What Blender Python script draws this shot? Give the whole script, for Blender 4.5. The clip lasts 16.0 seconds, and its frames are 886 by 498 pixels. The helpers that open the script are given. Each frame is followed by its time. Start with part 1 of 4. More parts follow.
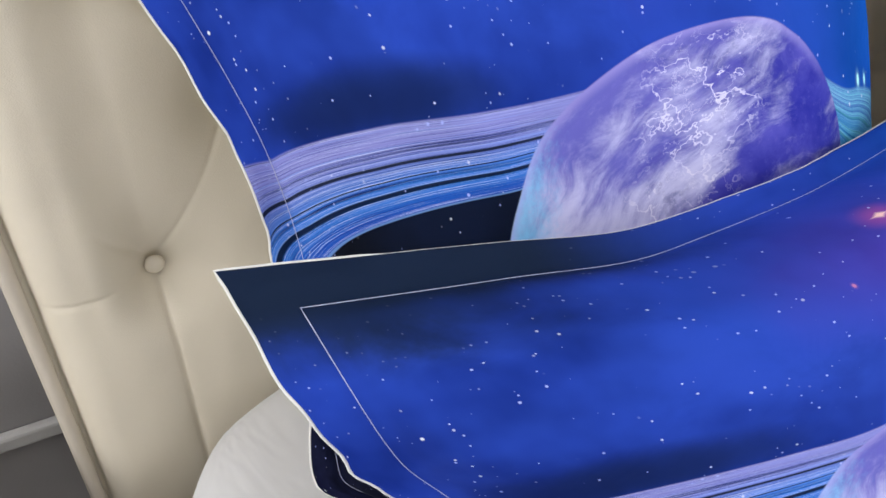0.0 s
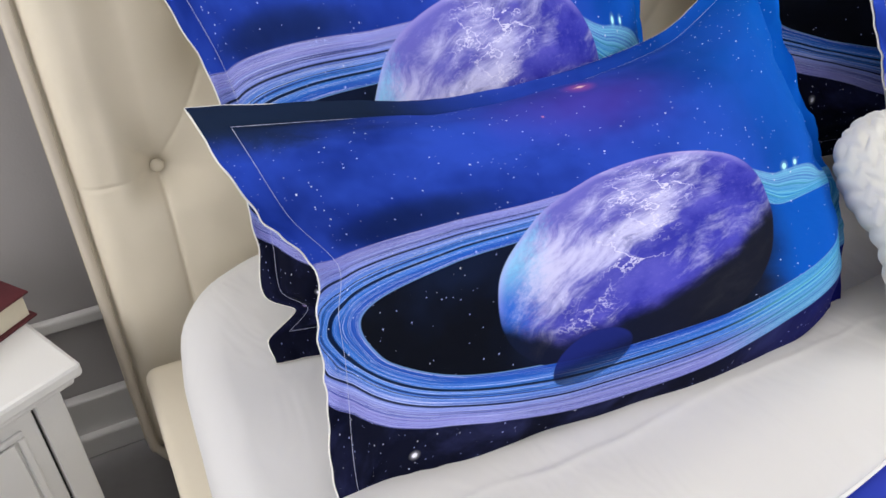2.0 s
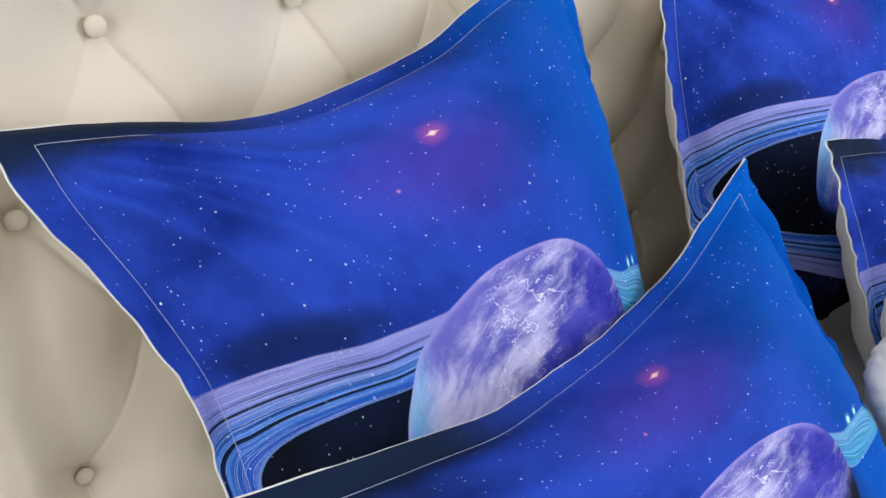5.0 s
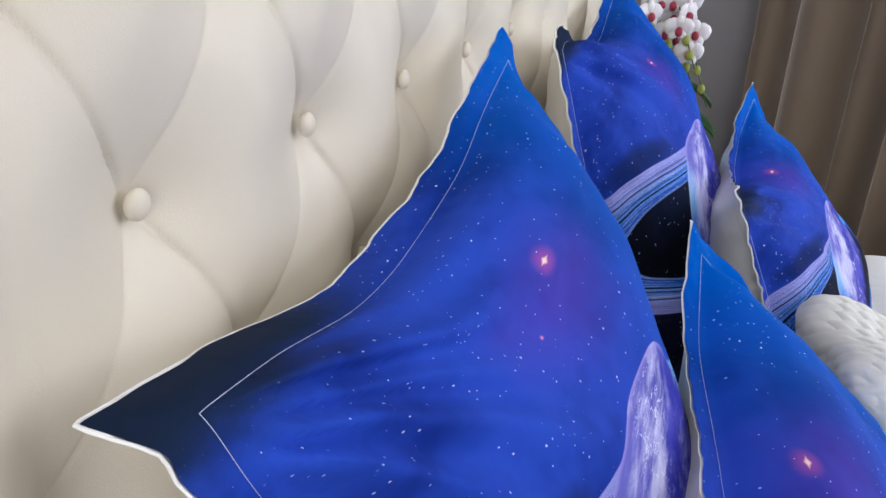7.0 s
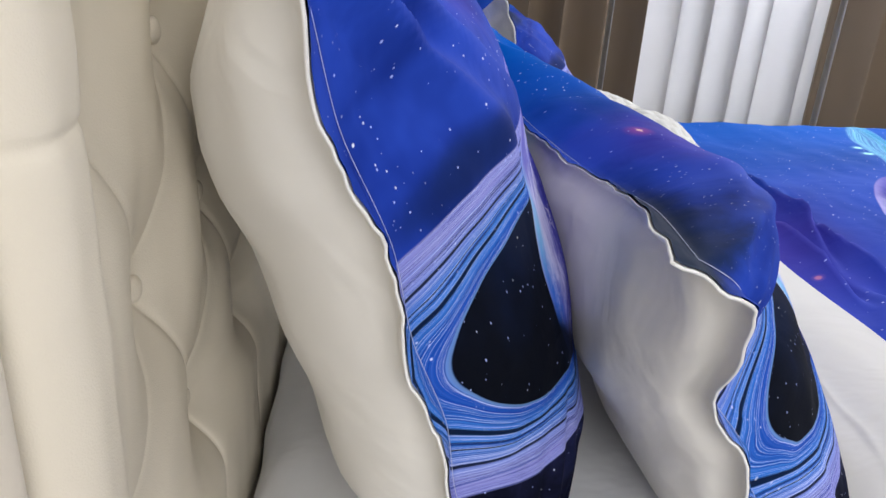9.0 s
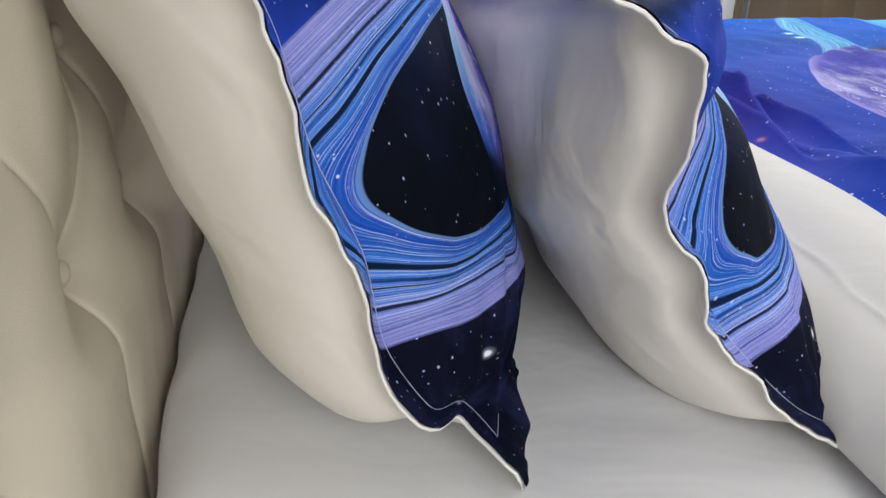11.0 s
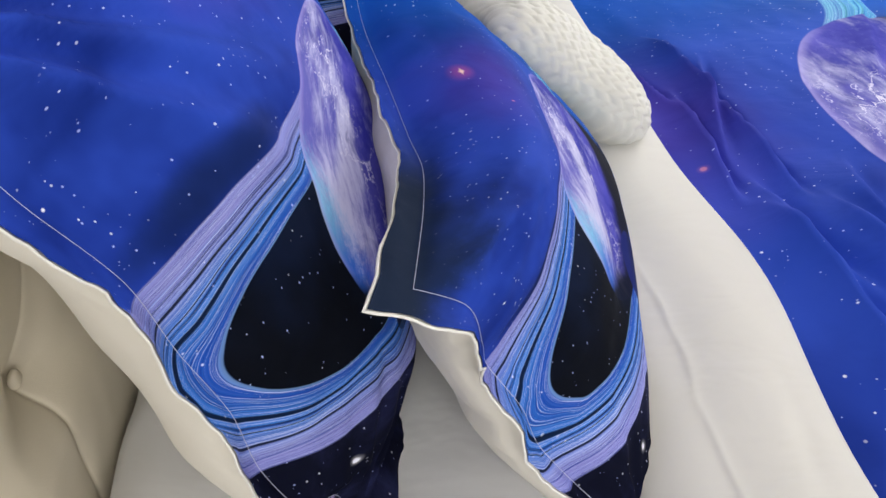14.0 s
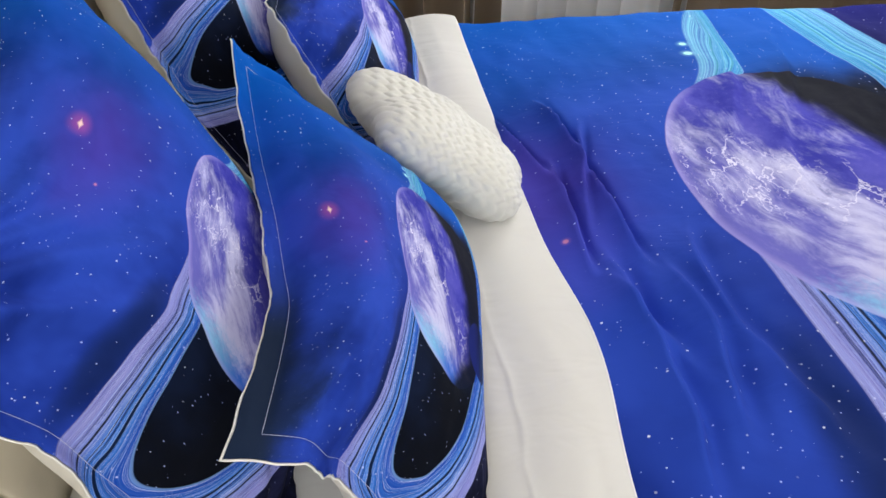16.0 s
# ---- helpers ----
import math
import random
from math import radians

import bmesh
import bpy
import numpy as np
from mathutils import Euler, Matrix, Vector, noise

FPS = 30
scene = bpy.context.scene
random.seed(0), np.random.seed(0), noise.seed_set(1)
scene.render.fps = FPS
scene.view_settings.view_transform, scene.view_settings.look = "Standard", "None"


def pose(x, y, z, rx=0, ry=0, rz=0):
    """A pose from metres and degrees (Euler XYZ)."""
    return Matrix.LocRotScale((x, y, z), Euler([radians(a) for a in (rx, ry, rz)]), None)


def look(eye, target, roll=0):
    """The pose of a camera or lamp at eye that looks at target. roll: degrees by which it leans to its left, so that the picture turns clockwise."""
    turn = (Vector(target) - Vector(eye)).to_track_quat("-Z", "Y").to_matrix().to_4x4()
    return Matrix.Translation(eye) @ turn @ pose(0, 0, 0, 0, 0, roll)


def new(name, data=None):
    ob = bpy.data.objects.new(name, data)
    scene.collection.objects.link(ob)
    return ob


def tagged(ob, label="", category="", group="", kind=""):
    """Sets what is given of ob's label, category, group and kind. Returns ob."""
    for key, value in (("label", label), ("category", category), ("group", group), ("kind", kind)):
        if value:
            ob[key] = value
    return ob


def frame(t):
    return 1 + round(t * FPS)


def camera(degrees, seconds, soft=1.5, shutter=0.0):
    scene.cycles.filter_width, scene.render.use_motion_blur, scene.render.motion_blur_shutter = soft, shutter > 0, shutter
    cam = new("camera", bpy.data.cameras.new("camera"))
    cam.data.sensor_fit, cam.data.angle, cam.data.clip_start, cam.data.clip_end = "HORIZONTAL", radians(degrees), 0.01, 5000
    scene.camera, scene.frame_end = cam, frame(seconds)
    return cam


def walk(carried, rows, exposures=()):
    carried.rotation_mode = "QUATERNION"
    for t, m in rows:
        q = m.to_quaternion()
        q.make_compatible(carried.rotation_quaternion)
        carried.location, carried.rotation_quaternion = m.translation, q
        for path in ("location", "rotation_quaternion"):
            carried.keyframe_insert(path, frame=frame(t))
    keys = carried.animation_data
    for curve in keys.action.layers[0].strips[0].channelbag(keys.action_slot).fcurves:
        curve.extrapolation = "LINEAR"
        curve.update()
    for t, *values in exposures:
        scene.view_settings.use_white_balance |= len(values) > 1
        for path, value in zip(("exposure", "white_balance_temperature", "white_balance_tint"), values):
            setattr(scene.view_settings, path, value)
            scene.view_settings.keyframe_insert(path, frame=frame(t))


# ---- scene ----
cam = camera(59.0, 16.0)
METRES, EYE, TILT, LEAN, TURN = 2.45, 1.118, -37.36, -0.82, -27.52
ROWS = [
    (0.0, 0.0, 0.0, 0.0, -0.0, -0.0, 0.0),
    (0.5, 0.006, -0.0179, -0.0106, 0.83, -0.28, -0.97),
    (1.0, 0.0143, -0.051, -0.0367, 1.81, -0.01, -1.34),
    (1.5, 0.0336, -0.0926, -0.0578, 1.92, 0.56, -0.85),
    (2.0, 0.0507, -0.126, -0.0602, 0.73, 0.95, 0.85),
    (2.5, 0.047, -0.1083, -0.0307, -1.68, 0.95, 3.28),
    (3.0, 0.0304, -0.0617, 0.005, -4.49, 0.91, 5.35),
    (5.5, -0.0546, -0.0662, 0.0383, -15.46, 7.7, 9.7),
    (6.0, -0.0908, -0.0359, 0.0559, -20.36, 8.06, 12.86),
    (6.5, -0.117, 0.0081, 0.0876, -27.64, 6.96, 17.23),
    (7.0, -0.1324, 0.025, 0.1014, -36.83, 4.53, 22.67),
    (7.5, -0.1724, 0.0227, 0.0996, -45.58, 0.92, 26.26),
    (8.0, -0.212, 0.0275, 0.08, -51.96, -2.93, 28.11),
    (8.5, -0.215, 0.0524, 0.0581, -58.72, -6.97, 29.15),
    (9.0, -0.2109, 0.0972, 0.0453, -62.42, -8.04, 30.74),
    (9.5, -0.2073, 0.1207, 0.0297, -64.44, -9.04, 32.2),
    (12.0, -0.1768, 0.1045, -0.013, -69.56, -17.64, 35.23),
    (12.5, -0.1527, 0.098, -0.0181, -69.83, -19.2, 35.25),
    (13.0, -0.1447, 0.0763, 0.0012, -69.33, -20.23, 34.73),
    (13.5, -0.1534, 0.0527, 0.0246, -66.33, -20.65, 33.87),
    (14.0, -0.1599, 0.0239, 0.0509, -62.62, -21.55, 34.05),
    (14.5, -0.1574, -0.0078, 0.0775, -60.97, -21.03, 34.41),
    (15.0, -0.1608, -0.0317, 0.0806, -62.61, -21.71, 34.9),
    (15.5, -0.1555, -0.0499, 0.0777, -64.61, -23.5, 34.87),
    (16.0, -0.1627, -0.0726, 0.0943, -65.98, -25.28, 34.65),
]
walk(cam, [(t, pose(0, 0, EYE, TILT, LEAN, TURN) @ pose(METRES * x, METRES * y, METRES * z, 90 + pitch, roll, yaw)) for t, x, y, z, yaw, pitch, roll in ROWS],
     exposures=[(0.0, 0.0, 6450, 10), (3.0, 0.0, 6550, 11), (5.5, -0.06, 6300, 11), (6.0, -0.08, 6250, 11), (7.0, -0.10, 6100, 12), (8.0, -0.16, 6050, 13), (8.7, -0.08, 6250, 12), (9.5, -0.06, 6400, 10), (12.0, -0.13, 6600, 8), (13.5, -0.10, 6750, 9), (16.0, -0.10, 6800, 8)])

# ---- world and light ----
world = bpy.data.worlds.new("room_sky")
scene.world = world
world.use_nodes = True
sky = world.node_tree.nodes.new("ShaderNodeTexSky")
sky.sky_type, sky.sun_disc = "NISHITA", False
sky.sun_elevation, sky.sun_rotation = radians(40), radians(90)
world.node_tree.links.new(sky.outputs[0], world.node_tree.nodes["Background"].inputs[0])
world.node_tree.nodes["Background"].inputs[1].default_value = 0.1


def area_lamp(name, m, sx, sy, watts, colour):
    data = bpy.data.lights.new(name, "AREA")
    data.shape, data.size, data.size_y, data.energy, data.color = "RECTANGLE", sx, sy, watts, colour
    ob = new(name, data)
    ob.matrix_world = m
    return ob


# daylight through the sheer curtain; front, west and ceiling lamps are added unseen fill
area_lamp("window_light_side", look((2.22, -1.15, 1.45), (0.3, 0.5, 0.95)), 0.8, 1.1, 33, (0.97, 0.98, 1.0))
area_lamp("fill_light_front", look((0.9, -3.05, 1.55), (0.4, 0.4, 0.8)), 2.4, 1.8, 29, (0.97, 0.98, 1.0))
area_lamp("window_light_sheer", look((2.485, -0.76, 1.30), (0.0, -0.76, 1.30)), 1.0, 1.9, 11, (0.98, 0.99, 1.0))
# added fill from the west, no window there; brightens the pillow backs
area_lamp("fill_light_west", look((-1.62, 0.10, 1.25), (0.2, 0.3, 0.7)), 1.4, 1.6, 34, (1.0, 0.985, 0.96))
# added overhead fill without a lamp body
area_lamp("fill_light_ceiling", look((0.4, -0.5, 2.52), (0.4, -0.4, 0.0)), 1.6, 1.6, 10, (1.0, 0.95, 0.87))

# ---- materials ----
class Net:
    """Short hand for shader nodes."""

    def __init__(self, name):
        self.mat = bpy.data.materials.new(name)
        self.mat.use_nodes = True
        self.tree = self.mat.node_tree
        self.bsdf = self.tree.nodes["Principled BSDF"]

    def put(self, socket, value):
        if isinstance(value, bpy.types.NodeSocket):
            self.tree.links.new(value, socket)
        else:
            socket.default_value = value

    def m(self, op, *args, clamp=False):
        n = self.tree.nodes.new("ShaderNodeMath")
        n.operation, n.use_clamp = op, clamp
        for s, a in zip(n.inputs, args):
            self.put(s, a)
        return n.outputs[0]

    def add(self, a, b): return self.m("ADD", a, b)
    def sub(self, a, b): return self.m("SUBTRACT", a, b)
    def mul(self, a, b): return self.m("MULTIPLY", a, b)
    def clampmul(self, a, b): return self.m("MULTIPLY", a, b, clamp=True)

    def step(self, x, lo, hi, to0=0.0, to1=1.0):
        n = self.tree.nodes.new("ShaderNodeMapRange")
        n.interpolation_type = "SMOOTHSTEP"
        for s, a in zip(n.inputs[:5], (x, lo, hi, to0, to1)):
            self.put(s, a)
        return n.outputs[0]

    def mix(self, fac, a, b, mode="MIX"):
        n = self.tree.nodes.new("ShaderNodeMix")
        n.data_type, n.blend_type = "RGBA", mode
        self.put(n.inputs[0], fac)
        for s, v in ((n.inputs[6], a), (n.inputs[7], b)):
            self.put(s, v if isinstance(v, bpy.types.NodeSocket) else (*v, 1.0))
        return n.outputs[2]

    def coords(self, kind="Object"):
        return self.tree.nodes.new("ShaderNodeTexCoord").outputs[kind]

    def vec(self, x, y, z=0.0):
        n = self.tree.nodes.new("ShaderNodeCombineXYZ")
        for s, v in zip(n.inputs, (x, y, z)):
            self.put(s, v)
        return n.outputs[0]

    def split(self, v):
        n = self.tree.nodes.new("ShaderNodeSeparateXYZ")
        self.put(n.inputs[0], v)
        return n.outputs

    def scaled(self, v, s):
        n = self.tree.nodes.new("ShaderNodeVectorMath")
        n.operation = "MULTIPLY"
        self.put(n.inputs[0], v)
        n.inputs[1].default_value = s if isinstance(s, tuple) else (s, s, s)
        return n.outputs[0]

    def noise(self, v, scale, detail=3.0, rough=0.5, distort=0.0, kind="FBM"):
        n = self.tree.nodes.new("ShaderNodeTexNoise")
        n.noise_type = kind
        self.put(n.inputs["Vector"], v)
        n.inputs["Scale"].default_value, n.inputs["Detail"].default_value = scale, detail
        n.inputs["Roughness"].default_value, n.inputs["Distortion"].default_value = rough, distort
        return n.outputs[0]

    def voronoi(self, v, scale, rand=1.0, feature="F1"):
        n = self.tree.nodes.new("ShaderNodeTexVoronoi")
        n.feature = feature
        self.put(n.inputs["Vector"], v)
        n.inputs["Scale"].default_value, n.inputs["Randomness"].default_value = scale, rand
        return n.outputs

    def bump(self, height, strength, distance, normal=None):
        n = self.tree.nodes.new("ShaderNodeBump")
        n.inputs["Strength"].default_value, n.inputs["Distance"].default_value = strength, distance
        self.put(n.inputs["Height"], height)
        if normal:
            self.put(n.inputs["Normal"], normal)
        return n.outputs[0]

    def finish(self, colour, rough=0.5, normal=None, metal=0.0, sheen=0.0, spec=0.5):
        b = self.bsdf.inputs
        self.put(b["Base Color"], colour if isinstance(colour, bpy.types.NodeSocket) else (*colour, 1.0))
        self.put(b["Roughness"], rough)
        b["Metallic"].default_value, b["Sheen Weight"].default_value = metal, sheen
        b["Specular IOR Level"].default_value = spec
        if normal:
            self.put(b["Normal"], normal)
        return self.mat


def plain(name, colour, rough=0.5, vary=0.12, scale=6.0, grain=300.0, relief=0.15, metal=0.0, sheen=0.0, spec=0.4):
    """A surface with stains at two scales and a fine grain."""
    n = Net(name)
    v = n.coords()
    big = n.noise(v, scale, 4.0, 0.6)
    fine = n.noise(v, grain, 2.0)
    dark = tuple(c * (1 - vary) for c in colour)
    light = tuple(min(1.0, c * (1 + vary * 0.5)) for c in colour)
    col = n.mix(big, dark, light)
    col = n.mix(n.mul(fine, 0.15), col, dark)
    r = n.add(rough - 0.06, n.mul(big, 0.12))
    return n.finish(col, r, n.bump(fine, relief, 0.001), metal, sheen, spec)


def leather(name, colour):
    n = Net(name)
    v = n.coords()
    cells = n.voronoi(v, 900.0)[0]
    big = n.noise(v, 5.0, 3.0, 0.55)
    mid = n.noise(v, 38.0, 3.0)
    col = n.mix(big, tuple(c * 0.93 for c in colour), colour)
    h = n.add(n.mul(cells, 0.5), n.mul(mid, 0.6))
    return n.finish(col, n.add(0.40, n.mul(mid, 0.14)), n.bump(h, 0.22, 0.0012), spec=0.42)


def cotton(name, colour, crease=0.5):
    """Plain woven cotton with soft creases."""
    n = Net(name)
    v = n.coords()
    weave = n.noise(n.scaled(v, (1.0, 1.0, 1.0)), 1400.0, 1.0)
    soft = n.noise(n.scaled(v, (1.0, 0.45, 0.8)), 11.0, 3.0, 0.5, 0.6)
    sharp = n.noise(n.scaled(v, (0.6, 1.0, 0.8)), 24.0, 2.0, 0.5, 0.9, "RIDGED_MULTIFRACTAL")
    nrm = n.bump(soft, crease * 0.55, 0.012)
    nrm = n.bump(sharp, crease * 0.08, 0.004, nrm)
    nrm = n.bump(weave, 0.1, 0.0005, nrm)
    col = n.mix(n.noise(v, 4.0), tuple(c * 0.965 for c in colour), colour)
    return n.finish(col, 0.82, nrm, sheen=0.15, spec=0.25)


def sheer_cloth(name, colour):
    """Thin curtain net that lets daylight through."""
    mat = cotton(name, colour, 0.2)
    tree = mat.node_tree
    through_light = tree.nodes.new("ShaderNodeBsdfTranslucent")
    through_light.inputs[0].default_value = (*colour, 1.0)
    blend = tree.nodes.new("ShaderNodeMixShader")
    blend.inputs[0].default_value = 0.45
    tree.links.new(tree.nodes["Principled BSDF"].outputs[0], blend.inputs[1])
    tree.links.new(through_light.outputs[0], blend.inputs[2])
    tree.links.new(blend.outputs[0], tree.nodes["Material Output"].inputs[0])
    return mat


def space_print(name, matt=0.80, fine_stars=1.0, top=1.0):
    """The printed cotton: a ringed planet among stars, laid out in the cloth's own 0..1 coordinates."""
    n = Net(name)
    uv = n.coords("UV")
    u, v, _ = n.split(uv)
    p = n.vec(n.mul(u, 1.16), v, 0.0)
    cloud = n.noise(p, 3.2, 4.0, 0.55)
    fog = n.noise(p, 7.0, 5.0, 0.6, 0.4)

    # sky: deep blue, azure to the right, nearly black at the upper left corner and over the ring
    col = n.mix(n.step(cloud, 0.29, 0.60), (0.0036, 0.0165, 0.180), (0.023, 0.068, 0.48))
    col = n.mix(n.mul(n.step(fog, 0.52, 0.70), 0.22), col, (0.004, 0.018, 0.17))
    col = n.mix(n.step(n.add(u, n.mul(fog, 0.12)), 0.52, 1.0), col, (0.000, 0.100, 0.50))
    hx, hv = n.sub(u, 0.19), n.sub(v, 0.603)
    patch = n.add(n.mul(n.mul(hx, hx), 38.0), n.mul(n.mul(hv, hv), 560.0))
    col = n.mix(n.mul(n.step(n.add(patch, n.mul(n.sub(fog, 0.5), 0.9)), 1.0, 0.0), 0.72), col, (0.005, 0.012, 0.042))
    # red star and its violet haze
    rx, rv = n.mul(n.sub(u, 0.500), 1.16), n.sub(v, 0.815)
    rr = n.m("SQRT", n.add(n.mul(rx, rx), n.mul(rv, rv)))
    haze = n.m("SQRT", n.add(n.mul(n.add(rx, 0.015), n.mul(n.add(rx, 0.015), 0.5)), n.m("POWER", n.add(rv, 0.05), 2.0)))
    col = n.mix(n.mul(n.step(n.add(haze, n.mul(fog, 0.10)), 0.20, 0.04), 0.50), col, (0.100, 0.042, 0.40))
    col = n.mix(n.mul(n.step(rr, 0.030, 0.002), 0.60), col, (0.42, 0.09, 0.34))
    spike = n.m("MINIMUM", n.add(n.m("ABSOLUTE", rx), n.mul(n.m("ABSOLUTE", rv), 1.5)), n.add(n.mul(n.m("ABSOLUTE", rx), 0.8), n.mul(n.m("ABSOLUTE", rv), 2.4)))
    col = n.mix(n.step(spike, 0.0115 / fine_stars ** 1.5, 0.003 / fine_stars ** 1.5), col, (0.95, 0.66, 0.62))

    # below the ring: almost black with a violet breath
    low = n.step(v, 0.42, 0.36)
    under = n.mix(n.step(fog, 0.42, 0.72), (0.003, 0.004, 0.015), (0.020, 0.024, 0.085))
    under = n.mix(n.step(u, 0.55, 0.95), under, (0.010, 0.012, 0.16))
    col = n.mix(low, col, under)

    # ring: a squarish loop, open to the left of the planet
    left = n.m("MAXIMUM", n.mul(n.sub(0.45, u), 2.5), 0.0)
    mid = n.add(0.415, n.mul(n.mul(left, left), 0.04))
    dx = n.m("MAXIMUM", n.mul(n.sub(0.545, u), 1 / 0.480), n.mul(n.sub(u, 0.545), 1 / 0.42))
    dy = n.mul(n.sub(v, mid), 1 / 0.116)
    right = n.step(u, 0.55, 0.72)
    upper_right = n.mul(right, n.step(dy, -0.1, 0.3))
    rho = n.m("SQRT", n.add(n.mul(dx, dx), n.mul(dy, dy)))
    rho = n.add(n.add(rho, n.mul(upper_right, 0.60)), n.mul(n.sub(n.noise(p, 4.0, 1.0), 0.5), 0.035))
    lower = n.step(dy, 0.1, -0.9)
    outer = n.add(1.48, n.mul(lower, n.add(0.10, n.sub(n.mul(n.step(u, 0.20, 0.42), 0.44), n.mul(n.step(u, 0.48, 0.80), 0.42)))))
    outer = n.sub(outer, n.mul(upper_right, 0.08))
    k = n.m("DIVIDE", n.sub(rho, 1.0), n.sub(outer, 1.0))
    inside = n.step(rho, 1.012, 0.99)
    hole = n.mix(n.step(n.noise(p, 4.5, 3.0), 0.42, 0.72), (0.0022, 0.0034, 0.008), (0.006, 0.013, 0.045))
    hole = n.mix(n.step(n.add(u, n.mul(fog, 0.06)), 0.66, 0.76), hole, (0.000, 0.085, 0.46))
    ray = n.vec(n.mul(k, 1.0), n.mul(u, 0.022), n.mul(v, 0.016))
    streak = n.noise(ray, 30.0, 6.0, 0.8)
    fine = n.noise(ray, 115.0, 4.0, 0.75)
    band = n.mix(n.step(k, 0.30, 0.62), (0.036, 0.190, 0.66), (0.16, 0.24, 0.66))
    band = n.mix(n.step(k, 0.0, 0.25), (0.010, 0.075, 0.46), band)
    band = n.mix(n.mul(n.step(k, 0.42, 0.85), 0.70), band, (0.31, 0.29, 0.68))
    band = n.mix(n.mul(n.mul(n.step(streak, 0.52, 0.66), n.step(k, 0.02, 0.2)), 0.70), band, (0.24, 0.36, 0.82))
    band = n.mix(n.mul(n.step(fine, 0.55, 0.62), 0.85), band, (0.56, 0.64, 0.95))
    band = n.mix(n.mul(n.step(fine, 0.46, 0.39), 0.92), band, (0.008, 0.035, 0.30))
    band = n.mix(n.mul(n.step(streak, 0.44, 0.36), 0.90), band, (0.006, 0.015, 0.09))
    for at, wide in ((0.255, 0.030), (0.56, 0.024), (0.40, 0.008)):
        band = n.mix(n.mul(n.step(n.m("ABSOLUTE", n.sub(k, at)), wide, wide * 0.5), 0.95), band, (0.003, 0.006, 0.02))
    band = n.mix(n.mul(right, 0.72), band, n.mix(n.step(streak, 0.40, 0.62), (0.010, 0.20, 0.52), (0.16, 0.62, 0.72)))
    in_ring = n.clampmul(n.step(k, 0.0, 0.012), n.step(k, 1.02, 0.985))
    col = n.mix(inside, col, hole)
    col = n.mix(in_ring, col, band)
    rim = n.step(n.m("ABSOLUTE", k), 0.016, 0.006)
    col = n.mix(n.mul(rim, 0.55), col, (0.22, 0.42, 0.86))

    # stars of three sizes
    def stars(colour, scale, size, keep, tint):
        d, c, _ = n.voronoi(p, scale * fine_stars)[:3]
        chance, bright, _ = n.split(c)
        s = n.step(d, n.mul(bright, size), n.mul(bright, size * 0.45))
        return n.mix(n.mul(n.mul(s, n.step(chance, keep, keep - 0.02)), 0.92), colour, tint)
    field = n.step(n.noise(p, 4.2, 3.0, 0.6), 0.44, 0.60)
    fainter = stars(col, 50.0, 0.118, 0.52, (0.66, 0.72, 0.98))
    fainter = stars(fainter, 90.0, 0.185, 0.62, (0.42, 0.50, 0.92))
    dense = stars(fainter, 62.0, 0.158, 0.80, (0.80, 0.85, 1.0))
    dense = stars(dense, 37.0, 0.102, 0.55, (0.88, 0.92, 1.0))
    col = n.mix(field, fainter, dense)
    col = stars(col, 19.0, 0.060, 0.45, (0.85, 0.90, 1.0))
    for cu, cv, size, tint in ((0.154, 0.225, 0.0075, (0.85, 0.86, 1.0)), (0.045, 0.165, 0.006, (0.30, 0.24, 0.50)), (0.738, 0.497, 0.007, (0.45, 0.95, 1.0)), (0.765, 0.492, 0.006, (0.45, 0.95, 1.0)), (0.425, 0.745, 0.0032, (0.55, 0.22, 0.45))):
        ex, ey = n.mul(n.sub(u, cu), 1.16), n.sub(v, cv)
        d = n.m("SQRT", n.add(n.mul(ex, ex), n.mul(ey, ey)))
        col = n.mix(n.mul(n.step(d, size * 1.9, size * 0.3), 0.28), col, tint)
        col = n.mix(n.step(d, size, size * 0.45), col, tint)

    # the upper left corner fades to a starless slate blue
    corner = n.clampmul(n.step(n.add(u, n.mul(n.sub(cloud, 0.5), 0.25)), 0.33, 0.10), n.step(n.add(v, n.mul(n.sub(fog, 0.5), 0.16)), top - 0.13, top - 0.02))
    col = n.mix(n.mul(corner, 0.90), col, (0.0085, 0.0180, 0.046))
    col = n.mix(n.clampmul(n.step(n.add(u, n.mul(cloud, 0.1)), 0.56, 0.30), n.step(n.add(v, n.mul(fog, 0.03)), top - 0.02, top + 0.030)), col, (0.0085, 0.0180, 0.046))

    # the planet: cloud swirls, bright limb at the left, night side below
    ex = n.mul(n.sub(u, 0.484), 1 / 0.202)
    ey = n.mul(n.sub(n.sub(v, 0.438), n.mul(n.sub(u, 0.484), 0.06)), 1 / 0.168)
    r2 = n.add(n.mul(ex, ex), n.mul(ey, ey))
    disc = n.step(r2, 1.012, 0.988)
    wrap = n.vec(n.mul(ex, n.add(1.0, n.mul(r2, 0.28))), n.mul(ey, n.add(1.0, n.mul(r2, 0.28))), 0.0)
    bend = n.mul(n.sub(n.noise(wrap, 1.5, 2.0), 0.5), 0.45)
    along = n.add(n.mul(ex, 0.86), n.mul(ey, 0.50))
    over = n.add(n.add(n.mul(ex, -0.50), n.mul(ey, 0.86)), n.add(bend, n.mul(n.mul(along, along), 0.35)))
    swirl = n.noise(wrap, 2.0, 8.0, 0.60, 0.2)
    streaks = n.noise(n.vec(n.mul(along, 1.0), n.mul(over, 2.6), 0.3), 1.7, 8.0, 0.62)
    grit = n.noise(wrap, 14.0, 6.0, 0.72)
    web = n.noise(wrap, 1.9, 5.0, 0.60)
    web2 = n.noise(wrap, 3.6, 5.0, 0.60)

